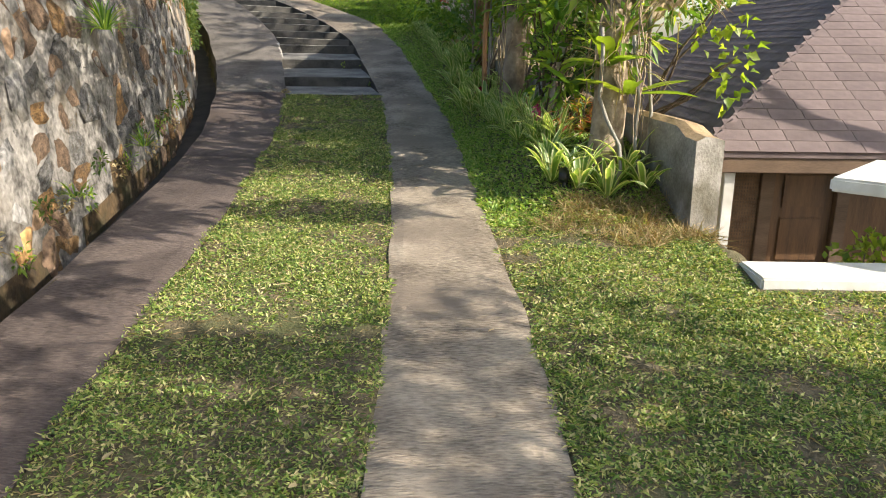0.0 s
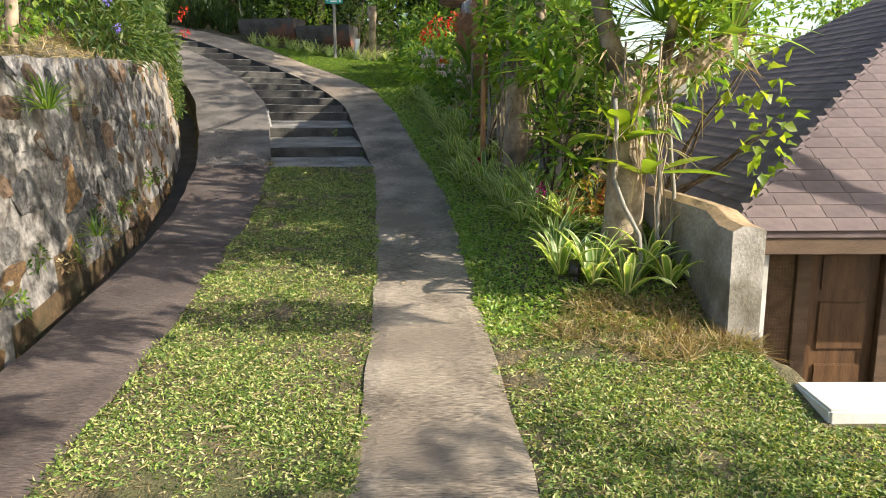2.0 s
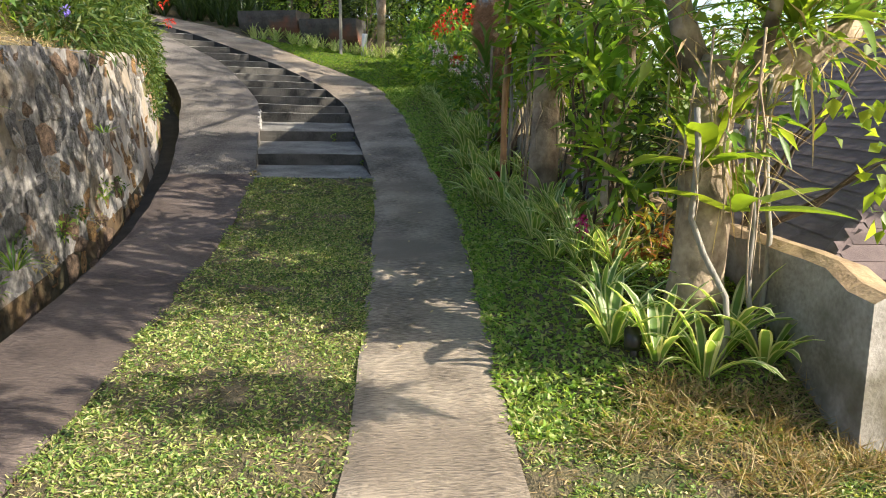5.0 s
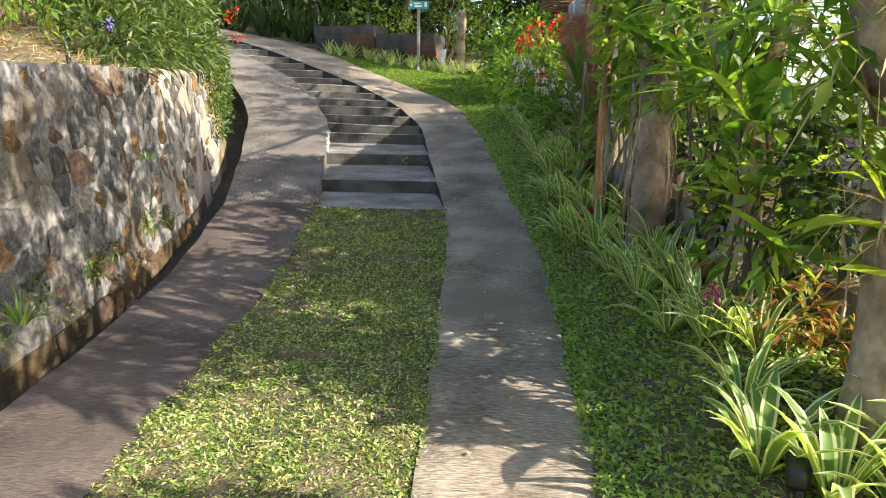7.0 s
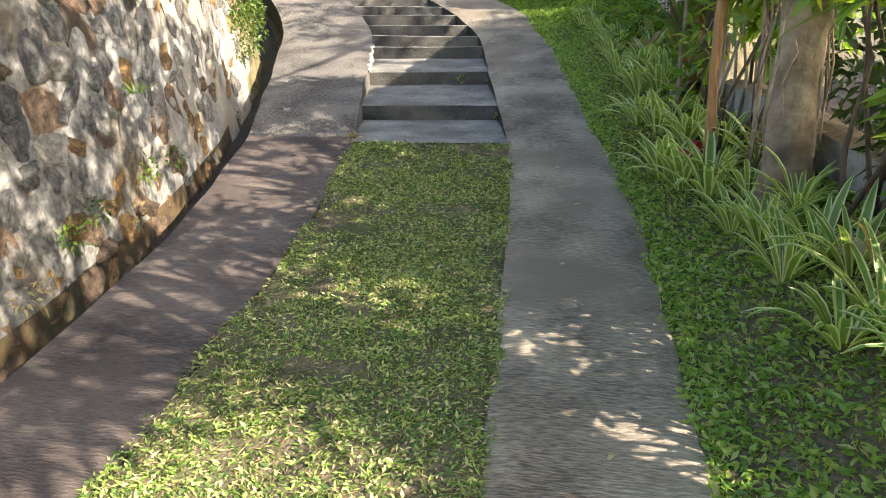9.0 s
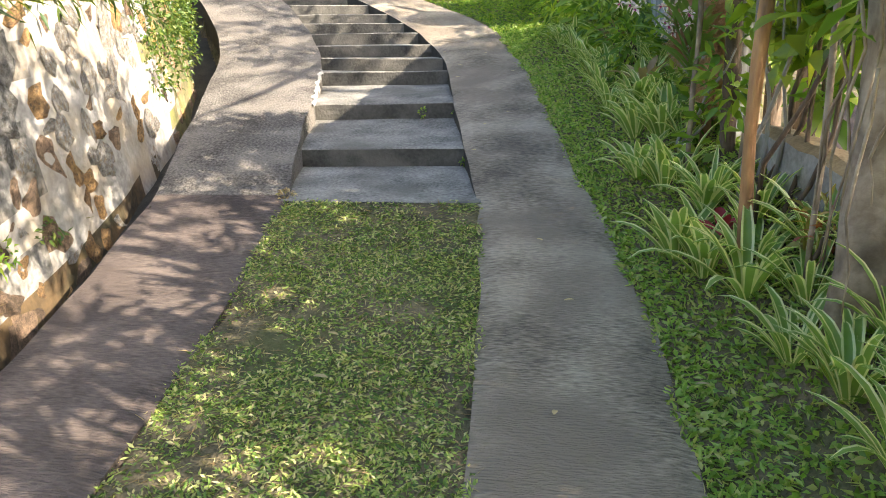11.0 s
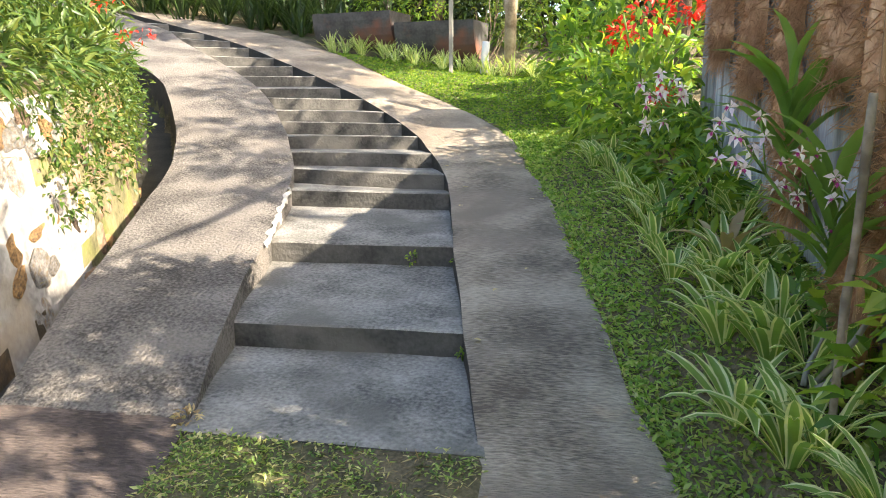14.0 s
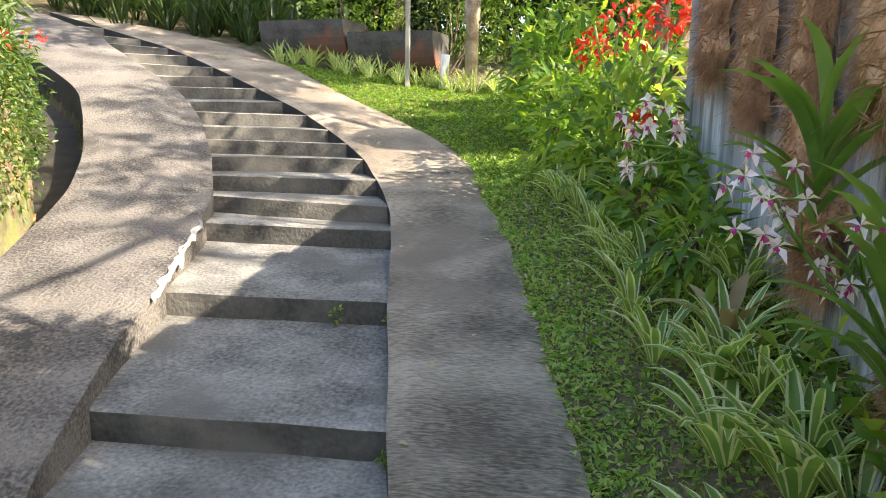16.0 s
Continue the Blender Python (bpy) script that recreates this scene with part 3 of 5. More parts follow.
def turf(name, n, area, keep, L, W, mat, label, tall=0.45, patch=0.0):
    x, y = scatter(n, *area, keep)
    if patch:
        g = np.array([noise.noise((a * 1.6, b * 1.6, 4)) + 0.9 * noise.noise((a * 6, b * 6, 1)) for a, b in zip(x, y)])
        k = g > rng.uniform(-0.75, patch * 0.6, len(x))
        x, y = x[k], y[k]
    z = ground_z(x, y)
    k = len(x)
    D = np.stack([rng.normal(size=k), rng.normal(size=k), np.abs(rng.normal(size=k)) * tall + 0.12], 1)
    ob = leaves(name, np.stack([x, y, z], 1), D, rng.uniform(*L, k), rng.uniform(*W, k), mat, None, 0.2, 0.2, True)
    return tagged(ob, label, "grass", kind="stuff")


mid = lambda x, y: (x > LR(y) - 0.05 + 0.04 * np.sin(y * 9)) & (x < RL(y) + 0.03 + 0.02 * np.sin(y * 13)) & (y < 9.82)
turf("turf", 220000, (-2.2, 0, 1.2, 9.95), mid, (0.014, 0.042), (0.006, 0.014), L_GRASS, "short patchy green and straw turf strip", 0.45, 0.55)
side = lambda x, y: (x > RR(y) - 0.02 + 0.03 * np.sin(y * 11)) & (x < np.minimum(XW(y) - 0.02, 3.2)) & ((y < 5.3) | (x < RR(y) + 0.05)) & ((x < 1.8) | (y < 3.97))
turf("turf", 210000, (0.0, 3.2, 1.2, 5.4), side, (0.014, 0.044), (0.006, 0.014), L_GRASS, "sunlit patchy lawn beside the wheel track", 0.45, 0.6)
verge = lambda x, y: (x > RR(y) - 0.03 + 0.03 * np.sin(y * 11)) & (x < np.minimum(XW(y) - 0.1, RR(y) + 1.3))
turf("groundcover", 190000, (-1.6, 1.8, 5.0, 15.0), verge, (0.025, 0.06), (0.01, 0.024), L_BANK, "dense creeping green groundcover on the bank", 0.6)
turf("straw", 16000, (-2.2, 0, 1.2, 9.8), mid, (0.03, 0.08), (0.003, 0.007), L_DRY, "dry straw runners lying in the turf strip", 0.12)
turf("straw", 16000, (0.0, 3.2, 1.2, 5.4), side, (0.03, 0.08), (0.003, 0.007), L_DRY, "dry straw runners lying in the lawn", 0.12)
lawn2 = lambda x, y: (x > RR(y)) & (x < 0.2) & (y < 18.4 + 0.0 * x) & (x > -4.5)
turf("turf", 70000, (-4.5, 0.2, 13.8, 18.4), lawn2, (0.03, 0.06), (0.012, 0.024), L_MID, "small bright lawn beside the upper path", 0.4)
ledge_keep = lambda x, y: (x < WB(y) - 0.12) & (x > WB(y) - 2.6)
turf("dry_grass", 16000, (-6.5, -2.4, 2.5, 11.5), ledge_keep, (0.06, 0.2), (0.005, 0.011), L_DRY, "dry straw-coloured grass on the terrace above the wall", 0.5)
tuft_keep = lambda x, y: (np.hypot((x - 1.35) / 0.55, (y - 4.98) / 0.36) + 0.35 * np.sin(x * 9 + y * 4) * np.sin(y * 11) < 1) & (x < XW(y) - 0.02)
turf("dry_grass", 15000, (0.5, 1.9, 4.3, 5.6), tuft_keep, (0.05, 0.19), (0.003, 0.007), L_DRY, "dry pinkish grass tufts at the bank's foot", 1.0, 0.5)

# ---- variegated strap plants along the bank ----
SPOTS = [(0.84, 5.62), (1.02, 5.45), (1.22, 5.36), (1.38, 5.55), (1.50, 5.42), (0.88, 6.35), (0.81, 6.78), (0.73, 7.32), (0.62, 7.75), (0.52, 8.05), (0.62, 8.3), (0.46, 8.55), (0.34, 8.85),
         (0.24, 9.1), (0.40, 9.35), (0.24, 9.72), (0.12, 10.0), (0.26, 10.2), (0.12, 10.45), (0.14, 10.78), (-0.02, 11.1), (-0.08, 11.5), (-0.14, 11.95), (-0.22, 12.4), (-0.3, 12.9)]
extra = random.Random(11)
for k in range(26):
    y = 5.9 + 7.6 * k / 26
    SPOTS.append((float(RR(y)) + extra.uniform(0.42, 0.72), y + extra.uniform(-0.1, 0.1)))
for k, (x, y) in enumerate(SPOTS):
    big = k < 5 or 10 < k < 20
    tagged(strap_clump("strap_plant", on_ground(x, y), 16 if big else 20, 0.42 if big else 0.34, 0.052 if big else 0.036, [L_STRAP, L_CREAM], 30 + k, lean=(0.75, 1.4), curl=(0.7, 1.9)),
           "variegated strap-leaved plant with cream-edged green leaves", "plant", group="strap plants along the bank")


for x, y in ((0.20, 10.95), (0.02, 12.15), (0.86, 7.05)):
    tagged(strap_clump("dead_rosette", on_ground(x, y, 0.05), 11, 0.28, 0.05, [L_DRY, L_DRY], int(y * 7), edged=False, lean=(0.4, 1.4), curl=(0.6, 1.6)), "withered brown rosette among the strap plants", "plant", group="withered rosettes")


# ---- fallen leaves ----
drop = random.Random(21)
for k in range(34):
    if k < 20:
        y = drop.uniform(2.2, 9.6)
        x = drop.uniform(float(LR(y)) + 0.05, float(RR(y)) + 0.6)
    else:
        y = drop.uniform(10.2, 14.5)
        x = drop.uniform(float(RL(y)) + 0.05, float(RR(y)) + 0.15)
    z = max(float(ground_z(x, y)), float(path_z(x, y)) if y < 15 else 0) + 0.024
    V, F, I = [], [], []
    blade_data((0, 0, 0), drop.uniform(0, 6.28), drop.uniform(0.03, 0.07), drop.uniform(0.014, 0.03), 0.15, 0.5, V, F, I, seg=4, edged=False)
    fallen = mesh_ob("fallen_leaf", V, F, [L_DRY], smooth=True)
    fallen.location = (x, y, z)
    tagged(fallen, "small dry brown leaf lying on the ground", "leaf", group="fallen leaves")


# ---- trees ----
def crown(parent, lumps, per, L, W, mat, name="foliage"):
    P, D = cloud(lumps, per)
    k = len(P)
    return leaves(name, P, D, rng.uniform(L * 0.6, L * 1.2, k), rng.uniform(W * 0.6, W * 1.2, k), mat, parent)


def tree(name, label, trunk, limbs, lumps, per, L, W, bark, leaf):
    e = holder(name)
    tubes("trunk", [trunk], bark, e, 14, 0.25)
    if limbs:
        for run in limbs:
            tubes("limb", [run], bark, e, 8, 0.25)
    if lumps:
        crown(e, lumps, per, L, W, leaf)
    return tagged(e, label, "tree")


B1 = Vector(on_ground(1.26, 5.72, -0.1))
T1 = B1 + Vector((0.0, 0.05, 0.95))
tree1 = tree("tree", "gnarled pale-barked tree overgrown with epiphytes", ([B1, B1 + Vector((0.0, 0, 0.25)), B1 + Vector((0.01, 0, 0.6)), T1, T1 + Vector((0.08, 0.1, 0.3))], [0.17, 0.135, 0.125, 0.13, 0.12]),
             [(bent(T1 + Vector((0.02, 0.05, 0.1)), (2.0, 5.9, 2.15), 6, 0.1, 2), [0.11, 0.10, 0.09, 0.085, 0.08, 0.07, 0.055]), (bent((2.0, 5.9, 2.15), (2.3, 5.6, 4.2), 6, 0.1, 5), [0.055, 0.045, 0.04, 0.035, 0.03, 0.03, 0.02]),
              (bent(T1 + Vector((0, 0.1, 0.2)), (0.9, 6.3, 3.8), 7, 0.12, 9), [0.08, 0.065, 0.055, 0.05, 0.045, 0.04, 0.035, 0.02]), (bent((1.5, 5.8, 1.9), (1.5, 5.2, 4.0), 6, 0.1, 11), [0.04, 0.036, 0.034, 0.03, 0.028, 0.024, 0.02])],
             [(2.3, 5.4, 4.3, 0.9, 0.9, 0.45), (0.9, 6.4, 4.0, 0.8, 0.8, 0.5), (1.6, 5.1, 4.2, 0.8, 0.8, 0.4), (3.0, 4.4, 4.5, 0.9, 0.7, 0.4), (1.6, 4.2, 4.5, 0.7, 0.6, 0.3), (1.7, 3.0, 4.6, 0.7, 0.5, 0.3), (1.5, 6.0, 4.7, 0.7, 0.6, 0.3), (1.5, 7.3, 4.8, 0.7, 0.6, 0.3), (1.6, 1.8, 4.6, 0.7, 0.5, 0.3), (1.8, 3.4, 3.2, 0.5, 0.4, 0.2), (1.7, 4.9, 3.15, 0.5, 0.4, 0.2), (1.9, 2.2, 3.2, 0.5, 0.4, 0.2), (1.6, 6.6, 3.3, 0.5, 0.4, 0.2), (2.9, 3.8, 3.0, 0.6, 0.16, 0.12), (3.0, 0.9, 2.9, 0.6, 0.2, 0.12), (3.2, 1.6, 2.95, 0.6, 0.14, 0.12), (1.6, 5.2, 4.9, 0.7, 0.6, 0.3), (1.6, 8.3, 4.8, 0.6, 0.6, 0.3)], 270, 0.21, 0.075, M_BARK, L_MID)
B2 = Vector(on_ground(0.74, 8.08, -0.1))
tree2 = tree("tree", "straight pale-barked tree with a fern at its fork", (bent(B2, B2 + Vector((0.02, 0.0, 1.25)), 6, 0.02, 4), [0.15, 0.12, 0.112, 0.108, 0.105, 0.11, 0.13]),
             [(bent(B2 + Vector((0, 0, 1.2)), B2 + Vector((0.5, 0.4, 2.6)), 6, 0.12, 6), [0.09, 0.08, 0.075, 0.07, 0.06, 0.05, 0.04]), (bent(B2 + Vector((0, 0, 1.2)), B2 + Vector((-0.2, -0.3, 2.4)), 6, 0.12, 7), [0.08, 0.07, 0.065, 0.06, 0.05, 0.045, 0.03])],
             [(1.3, 8.3, 4.1, 0.8, 0.9, 0.5), (0.6, 7.6, 3.9, 0.7, 0.8, 0.5), (1.9, 7.5, 4.4, 0.8, 0.8, 0.4), (2.4, 8.6, 4.3, 0.9, 0.9, 0.5)], 190, 0.18, 0.07, M_BARK, L_MID)
B3 = Vector(on_ground(1.05, 7.0, -0.1))
tree("tree", "low forked tree trunk among broad leaves", (bent(B3, B3 + Vector((0.1, 0.1, 0.75)), 5, 0.05, 14), [0.16, 0.12, 0.1, 0.1, 0.1, 0.09]),
     [(bent(B3 + Vector((0.1, 0.1, 0.7)), B3 + Vector((-0.25, 0.3, 1.9)), 6, 0.15, 15), [0.07, 0.065, 0.06, 0.05, 0.05, 0.04, 0.03]), (bent(B3 + Vector((0.1, 0.1, 0.7)), B3 + Vector((0.5, 0.1, 2.2)), 6, 0.15, 16), [0.08, 0.07, 0.065, 0.06, 0.05, 0.04, 0.03])],
     [], 0, 0, 0, M_BARK, L_MID)
# unseen trees beyond the lawn's edge, set where their shade falls on the walk
tree("tree", "slender tree shading the lower lawn", (bent((5.9, -2.6, -0.6), (5.6, -2.2, 4.4), 6, 0.05, 21), [0.2, 0.17, 0.15, 0.14, 0.12, 0.1, 0.08]),
     [(bent((5.7, -2.3, 3.4), (3.6, 0.6, 4.2), 6, 0.1, 22), [0.06, 0.05, 0.04, 0.035, 0.03, 0.025, 0.02]), (bent((5.7, -2.3, 3.6), (6.6, 0.2, 4.4), 6, 0.1, 23), [0.06, 0.05, 0.04, 0.035, 0.03, 0.025, 0.02])],
     [(3.4, 0.6, 3.9, 0.9, 0.6, 0.3), (4.6, 0.0, 4.3, 0.9, 0.6, 0.35), (5.6, -1.0, 4.6, 1.0, 0.8, 0.4), (6.4, 0.0, 4.3, 0.8, 0.5, 0.3), (7.0, 1.0, 4.5, 0.9, 0.5, 0.3), (5.7, 0.7, 4.1, 0.7, 0.4, 0.25), (7.6, -0.6, 4.6, 0.9, 0.5, 0.3), (6.6, -1.3, 4.2, 0.8, 0.4, 0.3)], 190, 0.26, 0.075, M_BARKD, L_MID)


tree("tree", "feathery tree beyond the boards shading the steps", (bent((1.7, 12.6, -0.9), (1.9, 12.3, 5.6), 6, 0.04, 25), [0.16, 0.15, 0.14, 0.13, 0.11, 0.09, 0.07]),
     [(bent((1.85, 12.4, 4.6), (3.6, 11.6, 6.3), 5, 0.1, 26), [0.06, 0.05, 0.045, 0.04, 0.03, 0.02]), (bent((1.85, 12.4, 4.4), (3.8, 13.2, 6.6), 5, 0.1, 27), [0.06, 0.05, 0.045, 0.04, 0.03, 0.02]), (bent((1.9, 12.3, 5.2), (1.6, 13.9, 6.2), 5, 0.1, 24), [0.05, 0.045, 0.04, 0.035, 0.03, 0.02]), (bent((1.88, 12.4, 4.8), (3.0, 7.6, 5.6), 7, 0.05, 20), [0.05, 0.045, 0.04, 0.035, 0.03, 0.025, 0.02, 0.015])],
     [(3.2, 10.9, 5.6, 0.5, 0.13, 0.1), (3.6, 11.5, 6.2, 0.6, 0.16, 0.1), (3.2, 12.0, 6.1, 0.6, 0.14, 0.1), (4.0, 12.5, 6.6, 0.6, 0.2, 0.1), (3.4, 13.0, 6.4, 0.6, 0.16, 0.1), (4.2, 13.6, 6.9, 0.6, 0.22, 0.12), (2.6, 13.9, 6.4, 0.6, 0.2, 0.1), (1.6, 14.2, 6.2, 0.5, 0.22, 0.12), (4.4, 11.9, 6.8, 0.5, 0.14, 0.1), (4.6, 10.9, 6.6, 0.5, 0.12, 0.1), (3.4, 10.5, 6.1, 0.55, 0.13, 0.08), (3.0, 11.0, 6.25, 0.55, 0.12, 0.08), (3.3, 11.6, 6.4, 0.55, 0.13, 0.08), (2.5, 11.6, 6.5, 0.55, 0.12, 0.08), (2.8, 12.2, 6.6, 0.55, 0.14, 0.08), (2.1, 12.6, 6.7, 0.55, 0.14, 0.08), (3.8, 10.0, 6.0, 0.5, 0.05, 0.05), (2.3, 13.1, 6.9, 0.55, 0.15, 0.08), (3.0, 7.1, 5.2, 0.3, 0.2, 0.12), (3.3, 7.9, 5.9, 0.3, 0.16, 0.12), (2.9, 8.3, 5.3, 0.3, 0.18, 0.12)], 90, 0.34, 0.05, M_BARKD, L_MID)
tree("tree", "tall spreading tree beyond the canopy shading the lawn", (bent((9.6, 1.2, -1.6), (9.2, 0.6, 4.6), 7, 0.05, 33), [0.26, 0.23, 0.21, 0.2, 0.18, 0.15, 0.12, 0.1]),
     [(bent((9.3, 0.8, 3.2), (7.6, 0.3, 4.3), 5, 0.1, 34), [0.1, 0.09, 0.08, 0.06, 0.04, 0.03]), (bent((9.3, 0.8, 3.4), (8.2, -0.9, 4.7), 5, 0.1, 35), [0.1, 0.09, 0.08, 0.06, 0.04, 0.03]), (bent((9.2, 0.7, 3.9), (9.8, -0.8, 5.0), 5, 0.1, 36), [0.09, 0.08, 0.07, 0.05, 0.04, 0.03])],
     [(7.4, 0.62, 4.0, 0.7, 0.2, 0.2), (8.3, 0.35, 4.2, 0.7, 0.2, 0.2), (7.7, 0.02, 4.2, 0.7, 0.18, 0.2), (7.0, -0.2, 3.9, 0.7, 0.14, 0.2), (8.8, -0.1, 4.4, 0.7, 0.2, 0.2), (8.1, -0.42, 4.3, 0.7, 0.16, 0.2), (9.3, -0.5, 4.7, 0.7, 0.2, 0.2), (7.3, -0.75, 4.1, 0.6, 0.12, 0.2), (8.6, -0.95, 4.6, 0.7, 0.14, 0.2), (9.8, -1.0, 5.0, 0.6, 0.2, 0.2)], 190, 0.3, 0.11, M_BARKD, L_MID)

# unseen trees added behind the start, to cut the sky's fill on the lower walk
for k, (x, y, h) in enumerate(((-7.5, -5.0, 7.0), (-4.6, -6.2, 7.5), (-1.8, -6.6, 7.0), (0.8, -7.6, 6.5))):
    g = Vector((x, y, -1.0))
    lum = [(x + 0.9 * math.sin(k * 3 + j * 2.1), y + 0.6 * math.cos(k + j * 1.7), h * f, 1.4, 1.1, 0.9) for j, f in enumerate((0.15, 0.3, 0.45, 0.6, 0.75, 0.9))]
    tree("tree", "unseen dense tree added behind the start to block skylight", (bent(g, g + Vector((0.1, 0, h * 0.8)), 6, 0.05, 150 + k), [0.2, 0.18, 0.16, 0.14, 0.12, 0.1, 0.08]), [], lum, 420, 0.34, 0.16, M_BARKD, L_DARK)
tree("tree", "round-crowned tree before the house shading the walk", (bent((8.6, 5.0, -1.6), (7.6, 5.3, 5.0), 7, 0.05, 37), [0.24, 0.21, 0.2, 0.18, 0.16, 0.14, 0.11, 0.08]),
     [(bent((7.9, 5.2, 3.8), (6.5, 5.9, 5.6), 5, 0.1, 38), [0.09, 0.08, 0.07, 0.05, 0.04, 0.03]), (bent((7.9, 5.2, 4.0), (7.3, 6.6, 5.7), 5, 0.1, 39), [0.08, 0.07, 0.06, 0.05, 0.04, 0.03])],
     [(6.5, 5.1, 5.4, 0.6, 0.4, 0.35), (7.4, 4.9, 5.6, 0.6, 0.35, 0.35), (6.7, 5.7, 5.6, 0.6, 0.45, 0.35), (7.5, 5.6, 5.7, 0.6, 0.4, 0.35), (6.5, 6.4, 5.7, 0.6, 0.4, 0.35), (7.3, 6.4, 5.9, 0.6, 0.4, 0.35), (7.0, 6.9, 5.8, 0.6, 0.3, 0.3), (5.7, 7.3, 5.8, 0.6, 0.35, 0.3), (6.3, 7.6, 5.9, 0.6, 0.3, 0.3), (5.2, 7.7, 5.9, 0.5, 0.25, 0.3)], 320, 0.22, 0.1, M_BARKD, L_MID)

tree("tree", "tall tree shading the upper bend of the path", (bent((2.2, 17.0, -0.6), (1.6, 16.8, 6.8), 7, 0.04, 28), [0.22, 0.2, 0.19, 0.18, 0.16, 0.13, 0.1, 0.08]),
     [(bent((1.7, 16.8, 5.2), (-1.0, 16.4, 7.2), 5, 0.08, 29), [0.09, 0.08, 0.07, 0.05, 0.04, 0.03]), (bent((1.7, 16.8, 5.0), (0.6, 15.0, 7.0), 5, 0.08, 30), [0.09, 0.08, 0.07, 0.05, 0.04, 0.03])],
     [(3.5, 13.5, 5.4, 0.6, 0.2, 0.12), (3.6, 14.3, 5.5, 0.6, 0.25, 0.12), (3.4, 15.2, 5.6, 0.6, 0.25, 0.12), (2.1, 16.3, 7.8, 1.0, 0.6, 0.4), (0.8, 16.6, 7.9, 1.0, 0.6, 0.4), (3.2, 16.2, 7.6, 0.9, 0.5, 0.4), (2.0, 17.2, 8.0, 1.0, 0.6, 0.4), (2.6, 13.6, 7.0, 0.8, 0.25, 0.2), (2.2, 14.5, 7.1, 0.8, 0.3, 0.2), (3.0, 15.2, 7.3, 0.8, 0.25, 0.2), (1.9, 15.3, 7.4, 0.7, 0.25, 0.2), (-1.6, 15.6, 7.2, 1.0, 0.8, 0.5), (-0.2, 16.6, 7.4, 1.1, 0.8, 0.5), (1.2, 15.8, 7.0, 1.0, 0.8, 0.5), (-2.6, 16.8, 7.6, 1.0, 0.9, 0.5), (-1.2, 17.6, 7.4, 1.1, 0.8, 0.5), (0.8, 17.6, 7.6, 1.1, 0.9, 0.5), (-3.6, 15.8, 7.8, 1.0, 0.8, 0.5), (-3.6, 17.8, 8.0, 1.0, 0.9, 0.5)], 300, 0.3, 0.13, M_BARKD, L_DARK)

# ---- epiphytes, big-leaved plants and stems on the bank ----
def broad(name, at, n, L, W, mat, label, seed, lean=(0.5, 1.3), curl=(0.6, 1.4)):
    return tagged(strap_clump(name, at, n, L, W, [mat, mat], seed, edged=False, lean=lean, curl=curl), label, "plant")


broad("epiphyte", (1.2, 5.6, 1.5), 10, 0.5, 0.12, L_LIME, "broad yellow-green leaves of an epiphyte on the trunk", 5, (0.1, 1.3), (0.3, 1.2))
broad("epiphyte", (1.36, 5.58, 1.3), 6, 0.46, 0.12, L_LIME, "broad yellow-green leaves of an epiphyte on the trunk", 6, (0.0, 1.0), (0.2, 1.1))
broad("dracaena", (1.95, 5.85, 2.2), 46, 0.7, 0.035, L_STRAP, "spiky green strap-leaved rosette on a limb", 7, (-0.3, 1.5), (0.2, 0.8))
broad("dracaena", (1.45, 5.75, 2.25), 40, 0.65, 0.035, L_STRAP, "spiky green strap-leaved rosette on a limb", 8, (-0.3, 1.5), (0.2, 0.8))
broad("dracaena", (1.1, 6.2, 2.6), 40, 0.6, 0.035, L_MID, "spiky green strap-leaved rosette on a limb", 9, (-0.3, 1.5), (0.2, 0.9))
for k, (x, y, z, n, L) in enumerate(((1.3, 5.7, 2.55, 44, 0.55), (1.75, 5.6, 2.6, 48, 0.65), (1.62, 5.7, 2.15, 40, 0.55), (0.98, 6.5, 2.3, 36, 0.5), (0.92, 7.0, 2.0, 34, 0.5), (2.05, 5.8, 2.65, 44, 0.6), (0.78, 7.7, 2.5, 36, 0.5), (1.15, 6.0, 1.95, 30, 0.45))):
    broad("dracaena", (x, y, z), n, L, 0.036, (L_STRAP, L_MID, L_LIME)[k % 3], "spiky green strap-leaved rosette on a limb", 120 + k, (-0.4, 1.5), (0.2, 0.9))
for k, (x, y, z, n, L, W) in enumerate(((1.02, 6.2, 1.35, 8, 0.34, 0.1), (0.98, 6.75, 1.5, 9, 0.3, 0.09), (1.05, 7.35, 1.5, 8, 0.28, 0.08), (1.0, 7.9, 1.9, 8, 0.28, 0.08), (0.95, 6.5, 1.85, 9, 0.36, 0.1), (1.45, 6.1, 1.7, 8, 0.36, 0.11), (0.66, 8.7, 2.0, 9, 0.28, 0.1), (0.62, 9.25, 1.95, 9, 0.26, 0.1))):
    broad("epiphyte", (x, y, z), n, L, W, L_LIME if k % 2 else L_MID, "broad sunlit green leaves of a climber on the trunks", 140 + k, (-0.2, 1.2), (0.3, 1.3))
broad("nest_fern", (B2.x, B2.y - 0.06, B2.z + 1.3), 22, 0.55, 0.09, L_MID, "dark green nest fern growing in a tree fork", 10, (0.3, 1.3), (0.6, 1.6))
broad("nest_fern", (0.9, 7.5, 2.1), 20, 0.6, 0.08, L_MID, "dark green nest fern among tree limbs", 12, (0.0, 1.3), (0.6, 1.6))


def clutter(parent, lumps, per, L, W, leaf):
    P, D = cloud(lumps, per, 0.1)
    return leaves("foliage", P, D, rng.uniform(L * 0.5, L * 1.3, len(P)), rng.uniform(W * 0.6, W * 1.3, len(P)), leaf, parent)


